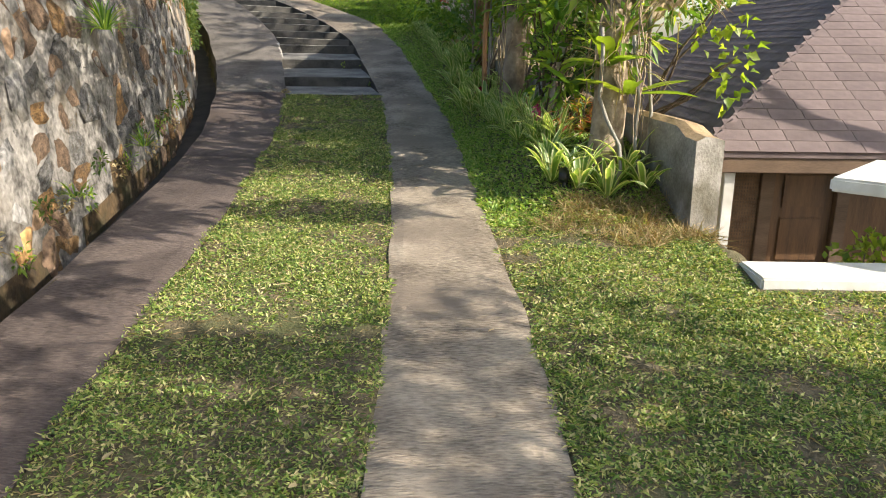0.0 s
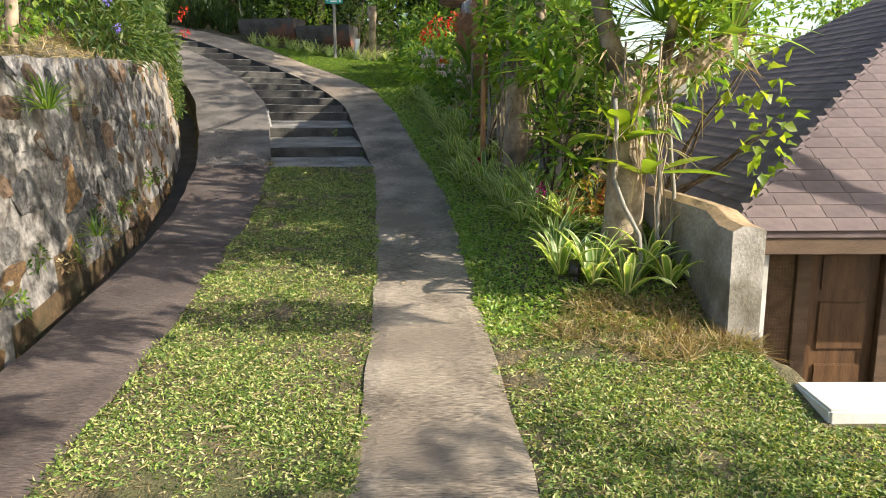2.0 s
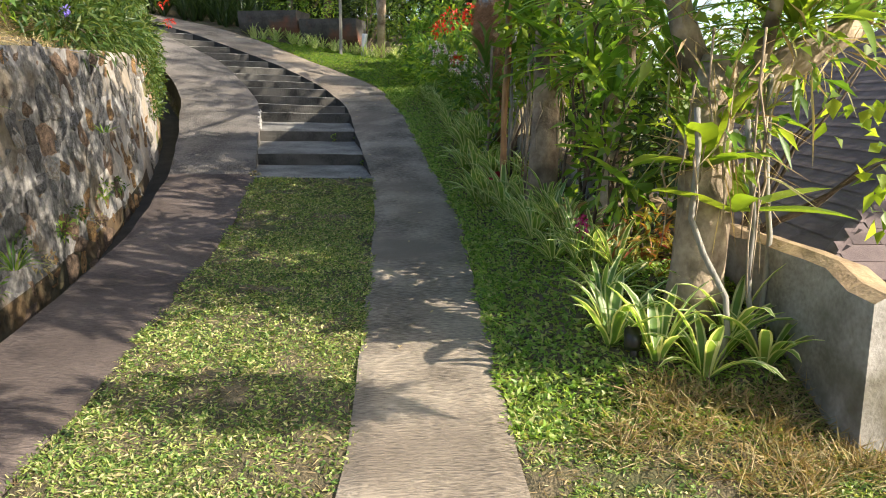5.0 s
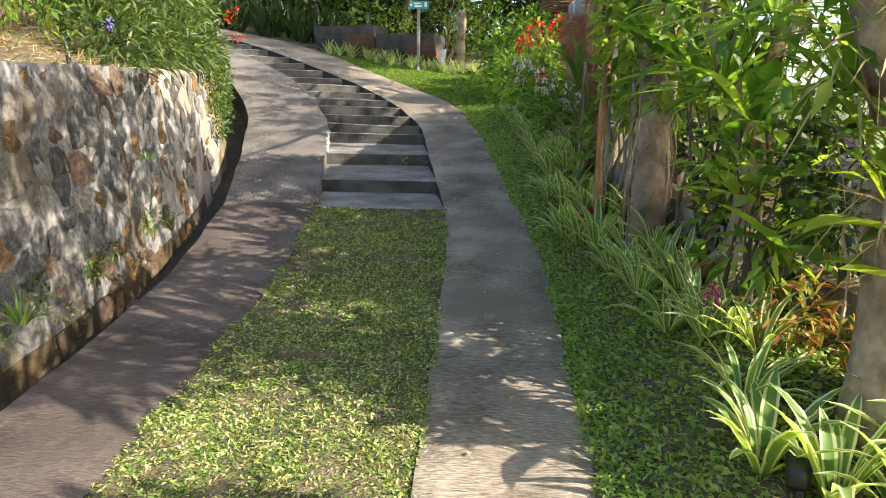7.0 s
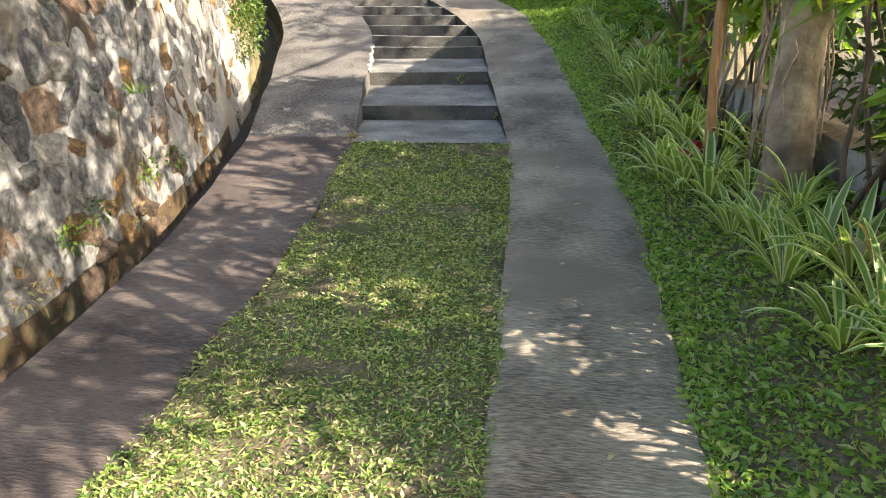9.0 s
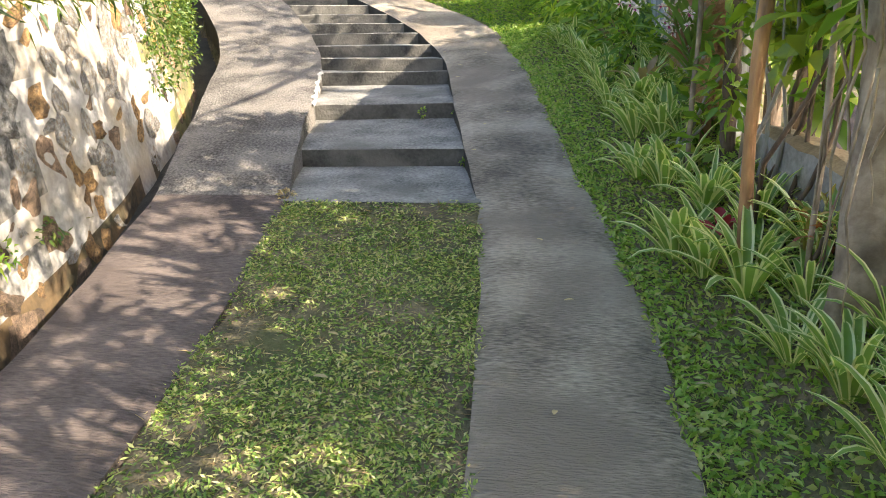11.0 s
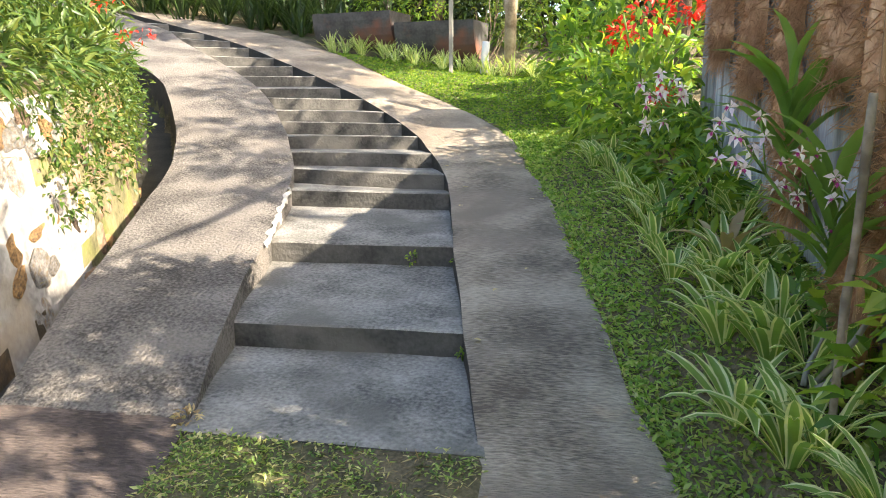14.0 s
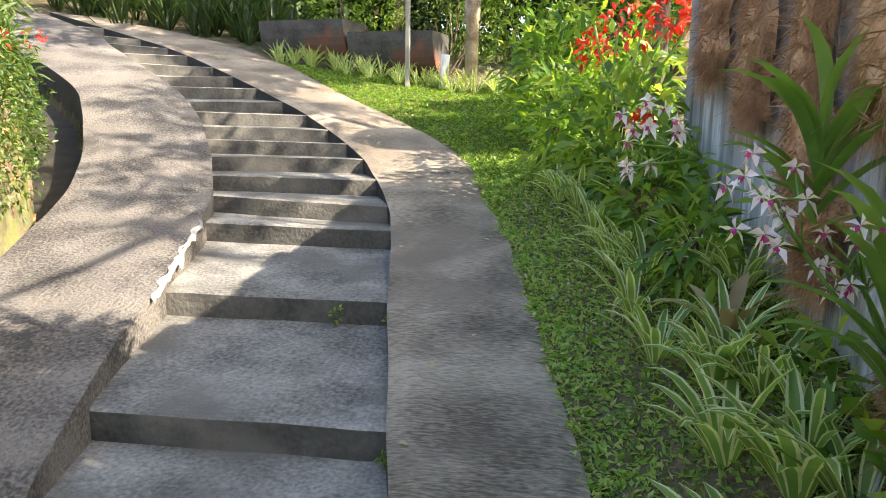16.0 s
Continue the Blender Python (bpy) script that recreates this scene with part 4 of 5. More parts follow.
clutter(tree1, [(1.3, 5.62, 1.72, 0.28, 0.2, 0.26), (1.0, 5.9, 2.1, 0.35, 0.3, 0.3), (1.65, 5.75, 2.0, 0.3, 0.25, 0.25)], 70, 0.14, 0.045, L_MID)
clutter(tree1, [(1.3, 5.6, 1.6, 0.22, 0.16, 0.3), (1.7, 5.75, 2.05, 0.3, 0.2, 0.25), (1.15, 5.85, 2.1, 0.25, 0.25, 0.3)], 90, 0.3, 0.012, L_DRY)
clutter(tree2, [(0.74, 8.0, 2.1, 0.25, 0.22, 0.25), (0.8, 8.1, 2.6, 0.35, 0.3, 0.3)], 120, 0.14, 0.045, L_MID)


def roots(parent, x, y, z0, z1, n, spread, seed):
    r = random.Random(seed)
    runs = []
    for k in range(n):
        a, b = r.uniform(-spread, spread), r.uniform(-spread, spread)
        top = r.uniform(z0 + 0.5 * (z1 - z0), z1)
        runs.append((bent((x + a, y + b, top), (x + a * 1.15, y + b * 1.15, r.uniform(z0, z0 + 0.5 * (z1 - z0))), 5, 0.12, seed + k), [0.007, 0.006, 0.006, 0.005, 0.004, 0.003]))
    tubes("roots", runs, M_BARK, parent, 5)


roots(tree1, 1.3, 5.62, 0.9, 2.1, 22, 0.2, 5)
roots(tree2, 0.76, 8.05, 1.0, 2.3, 20, 0.17, 45)


def shrub(name, label, at, lumps, per, L, W, leaf, stems=6, bark=None, group=""):
    e = holder(name)
    x, y, z = at
    runs = []
    for k in range(stems):
        l = lumps[k % len(lumps)]
        runs.append((bent((x + rng.uniform(-.08, .08), y + rng.uniform(-.08, .08), z - 0.03), (l[0] + rng.uniform(-.3, .3) * l[3], l[1] + rng.uniform(-.3, .3) * l[4], l[2] + 0.3 * l[5]), 5, 0.12, k + x), [0.012, 0.011, 0.01, 0.008, 0.006, 0.004]))
    for run in runs:
        tubes("stem", [run], bark or M_BARKD, e, 6)
    crown(e, lumps, per, L, W, leaf)
    return tagged(e, label, "shrub", group=group)


shrub("shrub", "tangled broad-leaved shrub behind the trunks", on_ground(0.95, 6.6), [(1.0, 6.5, 1.45, 0.3, 0.35, 0.4), (1.1, 6.9, 2.0, 0.4, 0.4, 0.4), (1.2, 7.4, 1.7, 0.25, 0.35, 0.45)], 200, 0.12, 0.05, L_MID)
shrub("shrub", "tangled dark broad-leaved shrub behind the trunks", on_ground(1.0, 7.6), [(1.0, 7.6, 2.3, 0.5, 0.5, 0.5), (0.9, 8.3, 2.5, 0.45, 0.45, 0.5), (1.2, 7.0, 2.8, 0.5, 0.5, 0.4), (1.25, 7.4, 1.5, 0.22, 0.4, 0.4)], 120, 0.14, 0.06, L_MID, 4)
shrub("shrub", "leafy green climber over the low wall", on_ground(0.62, 8.9), [(0.85, 8.8, 2.1, 0.25, 0.3, 0.35), (0.9, 9.2, 2.4, 0.3, 0.35, 0.4), (0.85, 8.4, 2.6, 0.3, 0.3, 0.3)], 100, 0.16, 0.08, L_LIME, 3)
shrub("shrub", "sunlit leafy climber before the boards", on_ground(0.6, 9.2), [(0.62, 9.0, 2.0, 0.16, 0.25, 0.28), (0.66, 9.35, 2.2, 0.14, 0.22, 0.3), (0.6, 8.65, 2.35, 0.16, 0.25, 0.25), (0.56, 9.5, 2.65, 0.12, 0.2, 0.25)], 46, 0.17, 0.1, L_LIME, 3, M_POST)
shrub("shrub", "low leafy plant before the foot of the boards", on_ground(0.4, 9.95), [(0.46, 9.72, 1.35, 0.1, 0.2, 0.28), (0.42, 10.1, 1.4, 0.1, 0.2, 0.25), (0.36, 10.5, 1.45, 0.1, 0.25, 0.25), (0.5, 9.5, 1.75, 0.1, 0.16, 0.3)], 80, 0.13, 0.05, L_MID, 4, M_POST)
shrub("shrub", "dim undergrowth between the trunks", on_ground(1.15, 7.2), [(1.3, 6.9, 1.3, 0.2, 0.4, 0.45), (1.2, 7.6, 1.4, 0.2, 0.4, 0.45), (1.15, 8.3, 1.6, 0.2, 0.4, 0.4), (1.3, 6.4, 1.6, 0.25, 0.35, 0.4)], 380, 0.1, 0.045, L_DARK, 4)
shrub("shrub", "fine-leaved green shrub between the trunks", on_ground(0.85, 7.4), [(1.15, 7.3, 2.2, 0.3, 0.4, 0.4), (1.0, 6.7, 2.5, 0.4, 0.4, 0.35), (0.8, 8.0, 2.7, 0.35, 0.4, 0.3), (0.7, 8.9, 2.9, 0.3, 0.4, 0.25)], 240, 0.08, 0.035, L_HEDGE, 3)
# lumps above 3 m are added out of view to throw shade on the ramp
shrub("shrub", "leafy dark climber over the low wall", on_ground(0.7, 9.3), [(0.95, 9.3, 1.9, 0.25, 0.3, 0.4), (0.95, 8.6, 2.4, 0.4, 0.4, 0.5), (0.9, 9.6, 3.2, 0.3, 0.4, 0.4), (0.8, 9.2, 3.75, 0.35, 0.45, 0.4), (0.85, 8.8, 3.95, 0.35, 0.4, 0.35), (0.9, 9.5, 3.6, 0.3, 0.35, 0.4)], 170, 0.18, 0.085, L_MID, 3)
shrub("shrub", "hanging leafy twigs over the low wall", (1.75, 6.4, 1.05), [(2.2, 6.2, 1.9, 0.35, 0.3, 0.3), (2.25, 5.9, 1.45, 0.16, 0.16, 0.3)], 45, 0.11, 0.075, L_LIME)
shrub("croton", "low red and yellow croton in the bed", on_ground(1.1, 6.3), [(1.1, 6.25, 1.05, 0.16, 0.18, 0.14), (1.22, 6.05, 0.95, 0.12, 0.14, 0.12)], 130, 0.11, 0.022, L_CROTON)
shrub("croton", "low red and yellow croton by the wall", on_ground(0.72, 8.5), [(0.72, 8.45, 1.2, 0.12, 0.15, 0.1)], 70, 0.12, 0.025, L_CROTON)
for k, (x, y, h, r, m) in enumerate(((0.47, 8.72, 2.2, 0.029, M_STAKE), (0.52, 9.15, 1.3, 0.016, M_POST), (0.36, 9.74, 1.15, 0.014, M_BARK), (0.62, 8.35, 1.9, 0.012, M_BARK), (0.46, 9.9, 2.4, 0.03, M_STAKE))):
    g = Vector(on_ground(x, y, -0.05))
    e = tubes("stake", [(bent(g, g + Vector((0.02, -0.02 if k < 2 else 0.0, h)), 7, 0.025, k + 40), [r * (1 + 0.1 * math.sin(i * 2.2 + k)) for i in range(8)])], m, None, 9, 0.3)
    tagged(e, "upright orange-brown wooden stake in the bed" if m is M_STAKE else "thin grey plant stem used as a stake", "stake", group="stakes in the bed")
for k, (a, b) in enumerate((((1.28, 5.38, 0.6), (1.12, 5.45, 1.75)), ((1.48, 5.45, 0.6), (1.36, 5.5, 1.7)), ((1.55, 5.6, 0.6), (1.5, 5.65, 1.9)))):
    e = tubes("flower_stalk", [(bent(a, b, 7, 0.1, 60 + k), [0.014] * 8)], M_POST, None, 7)
    tagged(e, "pale bare arching plant stalk", "stem")
tagged(strap_clump("bromeliad", on_ground(0.42, 8.98, 0.1), 9, 0.13, 0.05, [L_REDLEAF, L_REDLEAF], 77, edged=False, lean=(0.2, 1.0), curl=(0.2, 0.8)), "small deep red bromeliad rosette", "plant")
for x, y in ((0.74, 6.35), (1.28, 6.1)):
    e = holder("flower_spike", on_ground(x, y))
    tubes("stem", [(bent((0, 0, -0.03), (0.05, -0.04, 0.3), 4, 0.1, 3), [0.006] * 5)], L_STRAP, e, 5)
    P, D = cloud([(0.05, -0.04, 0.3, 0.03, 0.03, 0.06)], 50)
    leaves("petals", P, D, 0.03, 0.014, L_LIP, e)
    tagged(e, "pink flower spike on a thin green stem", "flower")
e = holder("garden_lamp", on_ground(0.92, 5.47))
tubes("body", [([(0, 0, -0.03), (0, 0, 0.06)], [0.02, 0.02]), ([(-0.02, -0.03, 0.05), (0.0, 0.03, 0.12)], [0.035, 0.045])], M_BLACK, e, 14)
tagged(e, "small black garden spotlight in the bed", "lamp")


# ---- orchids ----
def orchid(at, seed, sprays, fan=16):
    r = random.Random(seed)
    e = holder("orchid", at)
    V, F, I = [], [], []
    for k in range(fan):
        az = (math.pi * 1.1 if k % 2 else -1.05) + r.uniform(-0.4, 0.4)
        blade_data((-0.02, 0, 0.016 * k), az, 0.44 * r.uniform(0.8, 1.15), 0.056, r.uniform(0.4, 1.1) + 0.03 * k, r.uniform(0.9, 1.6), V, F, I, edged=False)
    mesh_ob("leaves", V, F, [L_ORCH], e, smooth=True)
    stems, P, D, PL, DL = [], [], [], [], []
    for dx, dy, dz, n in sprays:
        tip = Vector((dx, dy, dz))
        pts = bent((-0.02, 0, 0.1), tip, 6, 0.12, seed)
        stems.append((pts, [0.006] * 7))
        for j in range(n * 2):
            c = pts[-1] + Vector((r.uniform(-.09, .09), r.uniform(-.12, .12), r.uniform(-.11, .11)))
            stems.append(([pts[-1 - j % 3], c], [0.003, 0.003]))
            f = (Vector((-0.35, -0.9, 0.1)) + Vector((r.uniform(-.4, .4), r.uniform(-.2, .2), r.uniform(-.3, .3)))).normalized()
            s = f.cross(Vector((0, 0, 1))).normalized()
            u = s.cross(f)
            for a in range(5):
                t = 2 * math.pi * a / 5 + 0.3
                P.append(c)
                D.append(s * math.cos(t) + u * math.sin(t) + f * 0.25)
            PL += [c + f * 0.01, c + f * 0.008]
            DL += [f * 0.5 - u, f * 0.7 - u * 0.6 + s * 0.4]
    tubes("flower_stem", stems, L_STRAP, e, 5)
    leaves("petals", np.array([tuple(p) for p in P]), np.array([tuple(d) for d in D]), rng.uniform(0.03, 0.042, len(P)), 0.019, L_PETAL, e, 0.3, 0.25)
    leaves("lips", np.array([tuple(p) for p in PL]), np.array([tuple(d) for d in DL]), 0.02, 0.013, L_LIP, e, 0.1, 0.1)
    return tagged(e, "orchid with arching green leaves and pale pink flowers", "orchid", group="orchids on the boards")


orchid((0.40, 10.0, 1.66), 1, [(-0.34, 0.0, 0.49, 7), (-0.13, 0.0, 0.36, 6), (0.02, -0.06, 0.26, 5)])
orchid((0.36, 10.55, 2.0), 2, [(-0.53, -0.05, 0.27, 8)], 18)

# ---- flowering shrubs beyond the board wall ----
shrub("flowering_shrub", "glossy green shrub topped with red flower spikes", on_ground(-0.1, 13.2), [(-0.05, 12.9, 2.2, 0.35, 0.45, 0.45), (-0.3, 13.6, 2.25, 0.4, 0.45, 0.45), (0.0, 13.7, 2.6, 0.4, 0.45, 0.3), (-0.35, 14.4, 2.4, 0.4, 0.4, 0.4), (0.1, 12.3, 1.9, 0.25, 0.35, 0.35)], 380, 0.15, 0.05, L_MID, 10)
shrub("flowering_shrub", "bright green shrub with upright leaves", on_ground(-0.5, 15.3), [(-0.45, 15.2, 2.65, 0.45, 0.5, 0.5), (-0.6, 16.0, 2.8, 0.5, 0.5, 0.6), (0.0, 15.4, 3.0, 0.5, 0.6, 0.5)], 330, 0.2, 0.055, L_MID, 10)
shrub("shrub", "dark leafy shrub at the foot of the boards", on_ground(0.1, 11.6), [(0.15, 11.4, 1.8, 0.16, 0.3, 0.25), (0.05, 12.0, 1.9, 0.18, 0.35, 0.28), (-0.05, 12.6, 1.95, 0.2, 0.35, 0.25)], 230, 0.13, 0.045, L_MID, 8)
P, D = cloud([(-0.05, 13.0, 2.9, 0.2, 0.2, 0.14), (0.2, 13.2, 2.98, 0.14, 0.2, 0.14), (-0.25, 13.3, 2.78, 0.12, 0.15, 0.1), (0.36, 13.1, 2.98, 0.08, 0.1, 0.1), (0.0, 12.5, 2.3, 0.05, 0.05, 0.04)], 65)
e = holder("red_flowers", (0, 0, 0))
leaves("petals", P, D, 0.07, 0.03, L_RED, e)
tubes("stem", [(bent((-0.1, 13.2, 2.2), (x, 13.1, 2.9), 4, 0.1, k), [0.008] * 5) for k, x in enumerate((-0.25, -0.1, 0.05, 0.2, 0.33))], L_STRAP, e, 5)
tagged(e, "clusters of bright red flower spikes above the shrub", "flowers")

# ---- terrace above the retaining wall ----
def hedge_lumps():
    out = []
    for y in np.arange(8.9, 14.6, 0.55):
        x = float(WB(y)) - 0.32
        out += [(x - 0.05, y, float(WT(y)) + 0.2, 0.36, 0.4, 0.36), (x - 0.3, y + 0.2, float(WT(y)) + 0.75, 0.45, 0.45, 0.45), (x - 0.9, y, float(WT(y)) + 1.0, 0.5, 0.5, 0.5)]
    return out


shrub("hedge", "bushy narrow-leaved hedge spilling over the wall", on_ground(-3.9, 10.8), hedge_lumps(), 420, 0.15, 0.03, L_HEDGE, 16)
P, D = cloud([(float(WB(y)) - 0.06, y, float(WT(y)) - d, 0.1, 0.3, 0.3) for y in np.arange(11.4, 14.4, 0.4) for d in (0.15, 0.5 + 0.15 * math.sin(y * 5))], 260)
tagged(leaves("creeper", P, D, rng.uniform(0.03, 0.07, len(P)), 0.024, L_HEDGE), "yellow-green creeper hanging down the stone wall", "creeper", kind="stuff")
e = holder("red_blossom")
P, D = cloud([(-3.75, 12.0, 2.95, 0.05, 0.1, 0.06), (-3.85, 12.4, 2.75, 0.05, 0.08, 0.05), (-3.8, 12.3, 3.05, 0.05, 0.08, 0.06), (-4.0, 12.9, 2.8, 0.05, 0.08, 0.04)], 13)
leaves("petals", P, D, 0.05, 0.022, L_RED, e)
tagged(e, "small red blossoms in the hedge", "flowers")
e = holder("violet_blossom")
P, D = cloud([(-3.3, 8.6, 2.75, 0.03, 0.04, 0.03), (-3.25, 8.9, 3.0, 0.03, 0.04, 0.03), (-3.4, 9.6, 3.1, 0.03, 0.04, 0.03), (-3.1, 8.3, 2.45, 0.03, 0.03, 0.03)], 22)
leaves("petals", P, D, 0.035, 0.02, L_BLUE, e)
tagged(e, "small violet blossoms on the terrace", "flowers")
shrub("shrub", "dark green rounded shrub on the terrace", on_ground(-4.2, 8.6), [(-4.0, 8.4, 2.9, 0.5, 0.6, 0.5), (-4.4, 9.4, 3.3, 0.6, 0.7, 0.7), (-5.0, 8.6, 3.4, 0.7, 0.8, 0.7), (-5.6, 7.4, 3.5, 0.7, 0.8, 0.7)], 420, 0.1, 0.045, L_MID, 9)
shrub("shrub", "low sprawling green weeds on the terrace", on_ground(-3.4, 5.4), [(-3.5, 5.2, 2.3, 0.4, 0.6, 0.14), (-3.4, 6.9, 2.35, 0.35, 0.5, 0.14), (-3.4, 3.9, 2.2, 0.4, 0.6, 0.16)], 200, 0.07, 0.045, L_MID, 6)
tree("tree", "thin pale leaning sapling on the terrace", (bent(on_ground(-3.35, 6.9, -0.1), (-3.2, 7.1, 4.6), 7, 0.03, 31), [0.05, 0.047, 0.045, 0.042, 0.04, 0.037, 0.034, 0.03]), [], [(-3.2, 7.1, 4.8, 0.7, 0.7, 0.4)], 160, 0.14, 0.06, M_BARK, L_MID)
for x, y, z, s, n in ((-2.68, 6.0, 1.72, 0.3, 60), (-2.66, 6.5, 0.75, 0.2, 30), (-2.56, 5.0, 0.6, 0.16, 26), (-2.9, 8.3, 1.5, 0.12, 16)):
    tagged(strap_clump("wall_fern", (x + 0.05, y, z), n, s, 0.014, [L_MID, L_MID], int(y * 10), edged=False, lean=(0.1, 1.5), curl=(0.6, 1.8)), "tufted green fern rooted in the stone wall", "fern", group="ferns on the stone wall")

for k in range(16):
    y = 3.6 + 0.36 * k + 0.1 * math.sin(k * 3.1)
    x, z = float(WB(y)) + 0.0, float(path_z(WB(y), y)) + 0.12 + 0.12 * math.sin(k * 2.3)
    P, D = cloud([(x, y, z, 0.035, 0.11, 0.08)], 40)
    tagged(leaves("wall_weed", P, D, rng.uniform(0.03, 0.07, len(P)), 0.02, (L_HEDGE, L_DRY, L_MID)[k % 3]), "small weed growing at the foot of the stone wall", "weed", group="weeds on the stone wall")

# ---- house on the lower terrace ----
house = holder("house")
tagged(house, "low house with a brown shingled hip roof and timber door", "house")
EX, EY, EZ, TAN, DEEP, WIDE = 2.28, 6.6, 0.73, 0.64, 8.6, 11.0
apex_d = DEEP / 2
rz = EZ + apex_d * TAN
V = [(EX, EY, EZ), (EX + WIDE, EY, EZ), (EX + WIDE, EY + DEEP, EZ), (EX, EY + DEEP, EZ), (EX + apex_d, EY + apex_d, rz), (EX + WIDE - apex_d, EY + apex_d, rz)]
V += [(x, y, z - 0.05) for x, y, z in V]
F = [(0, 1, 5, 4), (1, 2, 5), (2, 3, 4, 5), (3, 0, 4), (7, 6, 10, 11), (8, 7, 11), (9, 8, 11, 10), (6, 9, 10), (0, 6, 7, 1), (1, 7, 8, 2), (2, 8, 9, 3), (3, 9, 6, 0)]
roof = mesh_ob("roof", V, F, M_SHINGLE, house)
box("fascia", EX + 0.02, EX + WIDE, EY + 0.015, EY + 0.045, EZ - 0.19, EZ - 0.055, M_FASCIA, house)
box("fascia", EX + 0.015, EX + 0.04, EY + 0.05, EY + DEEP, EZ - 0.19, EZ - 0.055, M_FASCIA, house)
box("soffit", EX + 0.05, EX + WIDE, EY + 0.05, EY + DEEP, EZ - 0.12, EZ - 0.09, M_FASCIA, house)
WY = EY + 0.55
box("wall", 2.6, 2.82, WY, WY + 0.2, -1.5, EZ - 0.12, M_DARKW, house)
box("wall", 2.6, 2.8, WY + 0.2, EY + DEEP - 0.6, -1.5, EZ - 0.12, M_DARKW, house)
box("wall", 4.5, EX + WIDE - 0.5, WY, WY + 0.2, -1.5, EZ - 0.12, M_DARKW, house)
box("wall", 2.8, EX + WIDE - 0.5, EY + DEEP - 0.8, EY + DEEP - 0.6, -1.5, EZ - 0.12, M_DARKW, house)
box("floor", 2.0, EX + WIDE, EY - 2.2, EY + DEEP, -1.6, -1.42, M_WALLC, house)
box("post", 2.56, 2.66, EY + 0.08, EY + 0.18, -1.45, EZ - 0.125, M_WHITE, house, 0.008)
panel = box("wall", 2.82, 3.08, WY - 0.02, WY + 0.1, -1.45, EZ - 0.125, M_FASCIA, house)
box("door_frame", 3.08, 3.21, WY - 0.06, WY + 0.1, -1.45, EZ - 0.125, M_FASCIA, house)
door = box("door", 3.215, 3.82, WY, WY + 0.05, -1.42, 0.58, M_DOOR, house)
for z0, z1 in ((-1.25, -0.55), (-0.42, 0.02), (0.12, 0.45)):
    box("panel", 3.31, 3.73, WY - 0.016, WY + 0.02, z0, z1, M_DOOR, door, 0.012)
box("door_frame", 3.825, 3.95, WY - 0.06, WY + 0.1, -1.45, EZ - 0.125, M_FASCIA, house)
box("door", 3.955, 4.495, WY, WY + 0.05, -1.42, 0.58, M_DOOR, house)
# woven panel: crossing strips
V, F = [], []
for k in range(9):
    x = 2.835 + k * 0.0265
    o = len(V)
    V += [(x, WY - 0.032, -1.4), (x + 0.014, WY - 0.032, -1.4), (x + 0.014, WY - 0.032, 0.58), (x, WY - 0.032, 0.58)]
    F.append((o, o + 1, o + 2, o + 3))
for k in range(54):
    z = -1.4 + k * 0.036
    o = len(V)
    V += [(2.83, WY - 0.036, z), (3.07, WY - 0.036, z), (3.07, WY - 0.036, z + 0.014), (2.83, WY - 0.036, z + 0.014)]
    F.append((o, o + 1, o + 2, o + 3))
mesh_ob("weave", V, F, M_WEAVE, house)
# house number on the dark wall
fc = bpy.data.curves.new("number", 'FONT')
fc.body, fc.size, fc.extrude = "4", 0.17, 0.006
fc.materials.append(M_WHITE)
num = new("number", fc)
num.parent = house
num.matrix_basis = pose(2.50, EY + 0.30, 0.26, 90, 0, 0)
box("sign_board", 2.40, 2.56, EY + 0.315, EY + 0.34, -0.6, EZ - 0.125, M_DARKW, house)

# coping and retaining wall at the lawn's edge
tagged(box("coping", 1.83, 5.6, 4.0, 4.36, 0.27, 0.365, M_WHITE, None, 0.012), "white painted coping slab at the lawn's edge", "coping", kind="structure")
tagged(box("wall_edge", 1.86, 5.6, 4.08, 4.32, -1.6, 0.267, M_WALLC, None, 0.01), "plain retaining wall under the white coping", "wall", kind="structure")
gate = holder("canopy")
gate.matrix_basis = pose(2.45, 4.62, 0, 0, 0, -42)
box("slab", 0, 1.1, 0, 1.1, 0.755, 0.845, M_WHITE, gate, 0.015)
box("post", 0.5, 0.62, 0.5, 0.62, -1.45, 0.752, M_WHITE, gate, 0.01)
tagged(gate, "white flat canopy slab over the lower entrance", "canopy")
shrub("shrub", "bright green rounded shrub below the coping", (2.95, 4.95, -1.4), [(2.85, 4.66, 0.26, 0.26, 0.2, 0.2), (3.2, 4.64, 0.26, 0.3, 0.22, 0.22), (3.6, 4.7, 0.26, 0.3, 0.22, 0.22), (3.0, 4.9, -0.3, 0.4, 0.3, 0.4)], 330, 0.08, 0.045, L_LIME, 7)

# ---- far end: sign, posts, troughs, border plants, wood ----
sign = holder("sign_post", on_ground(-2.42, 17.9))
z0 = sign.location.z
box("post", -0.028, 0.028, -0.028, 0.028, -0.1, 3.86 - z0, M_POST, sign, 0.006)
pz = 3.83 - z0
plate = box("plate", -0.18, 0.20, -0.05, -0.032, pz, pz + 0.145, M_TEAL, sign, 0.004)
for a, b, c in ((-0.08, 0.06, 0.085), (-0.07, 0.07, 0.035)):
    box("bar", a, b, -0.057, -0.052, pz + c, pz + c + 0.026, M_WHITE, plate, 0)
box("bar", 0.12, 0.165, -0.057, -0.052, pz + 0.03, pz + 0.115, M_WHITE, plate, 0)
mesh_ob("arrow", [(-0.165, -0.055, pz + 0.07), (-0.125, -0.055, pz + 0.035), (-0.125, -0.055, pz + 0.105)], [(0, 1, 2)], M_WHITE, plate)
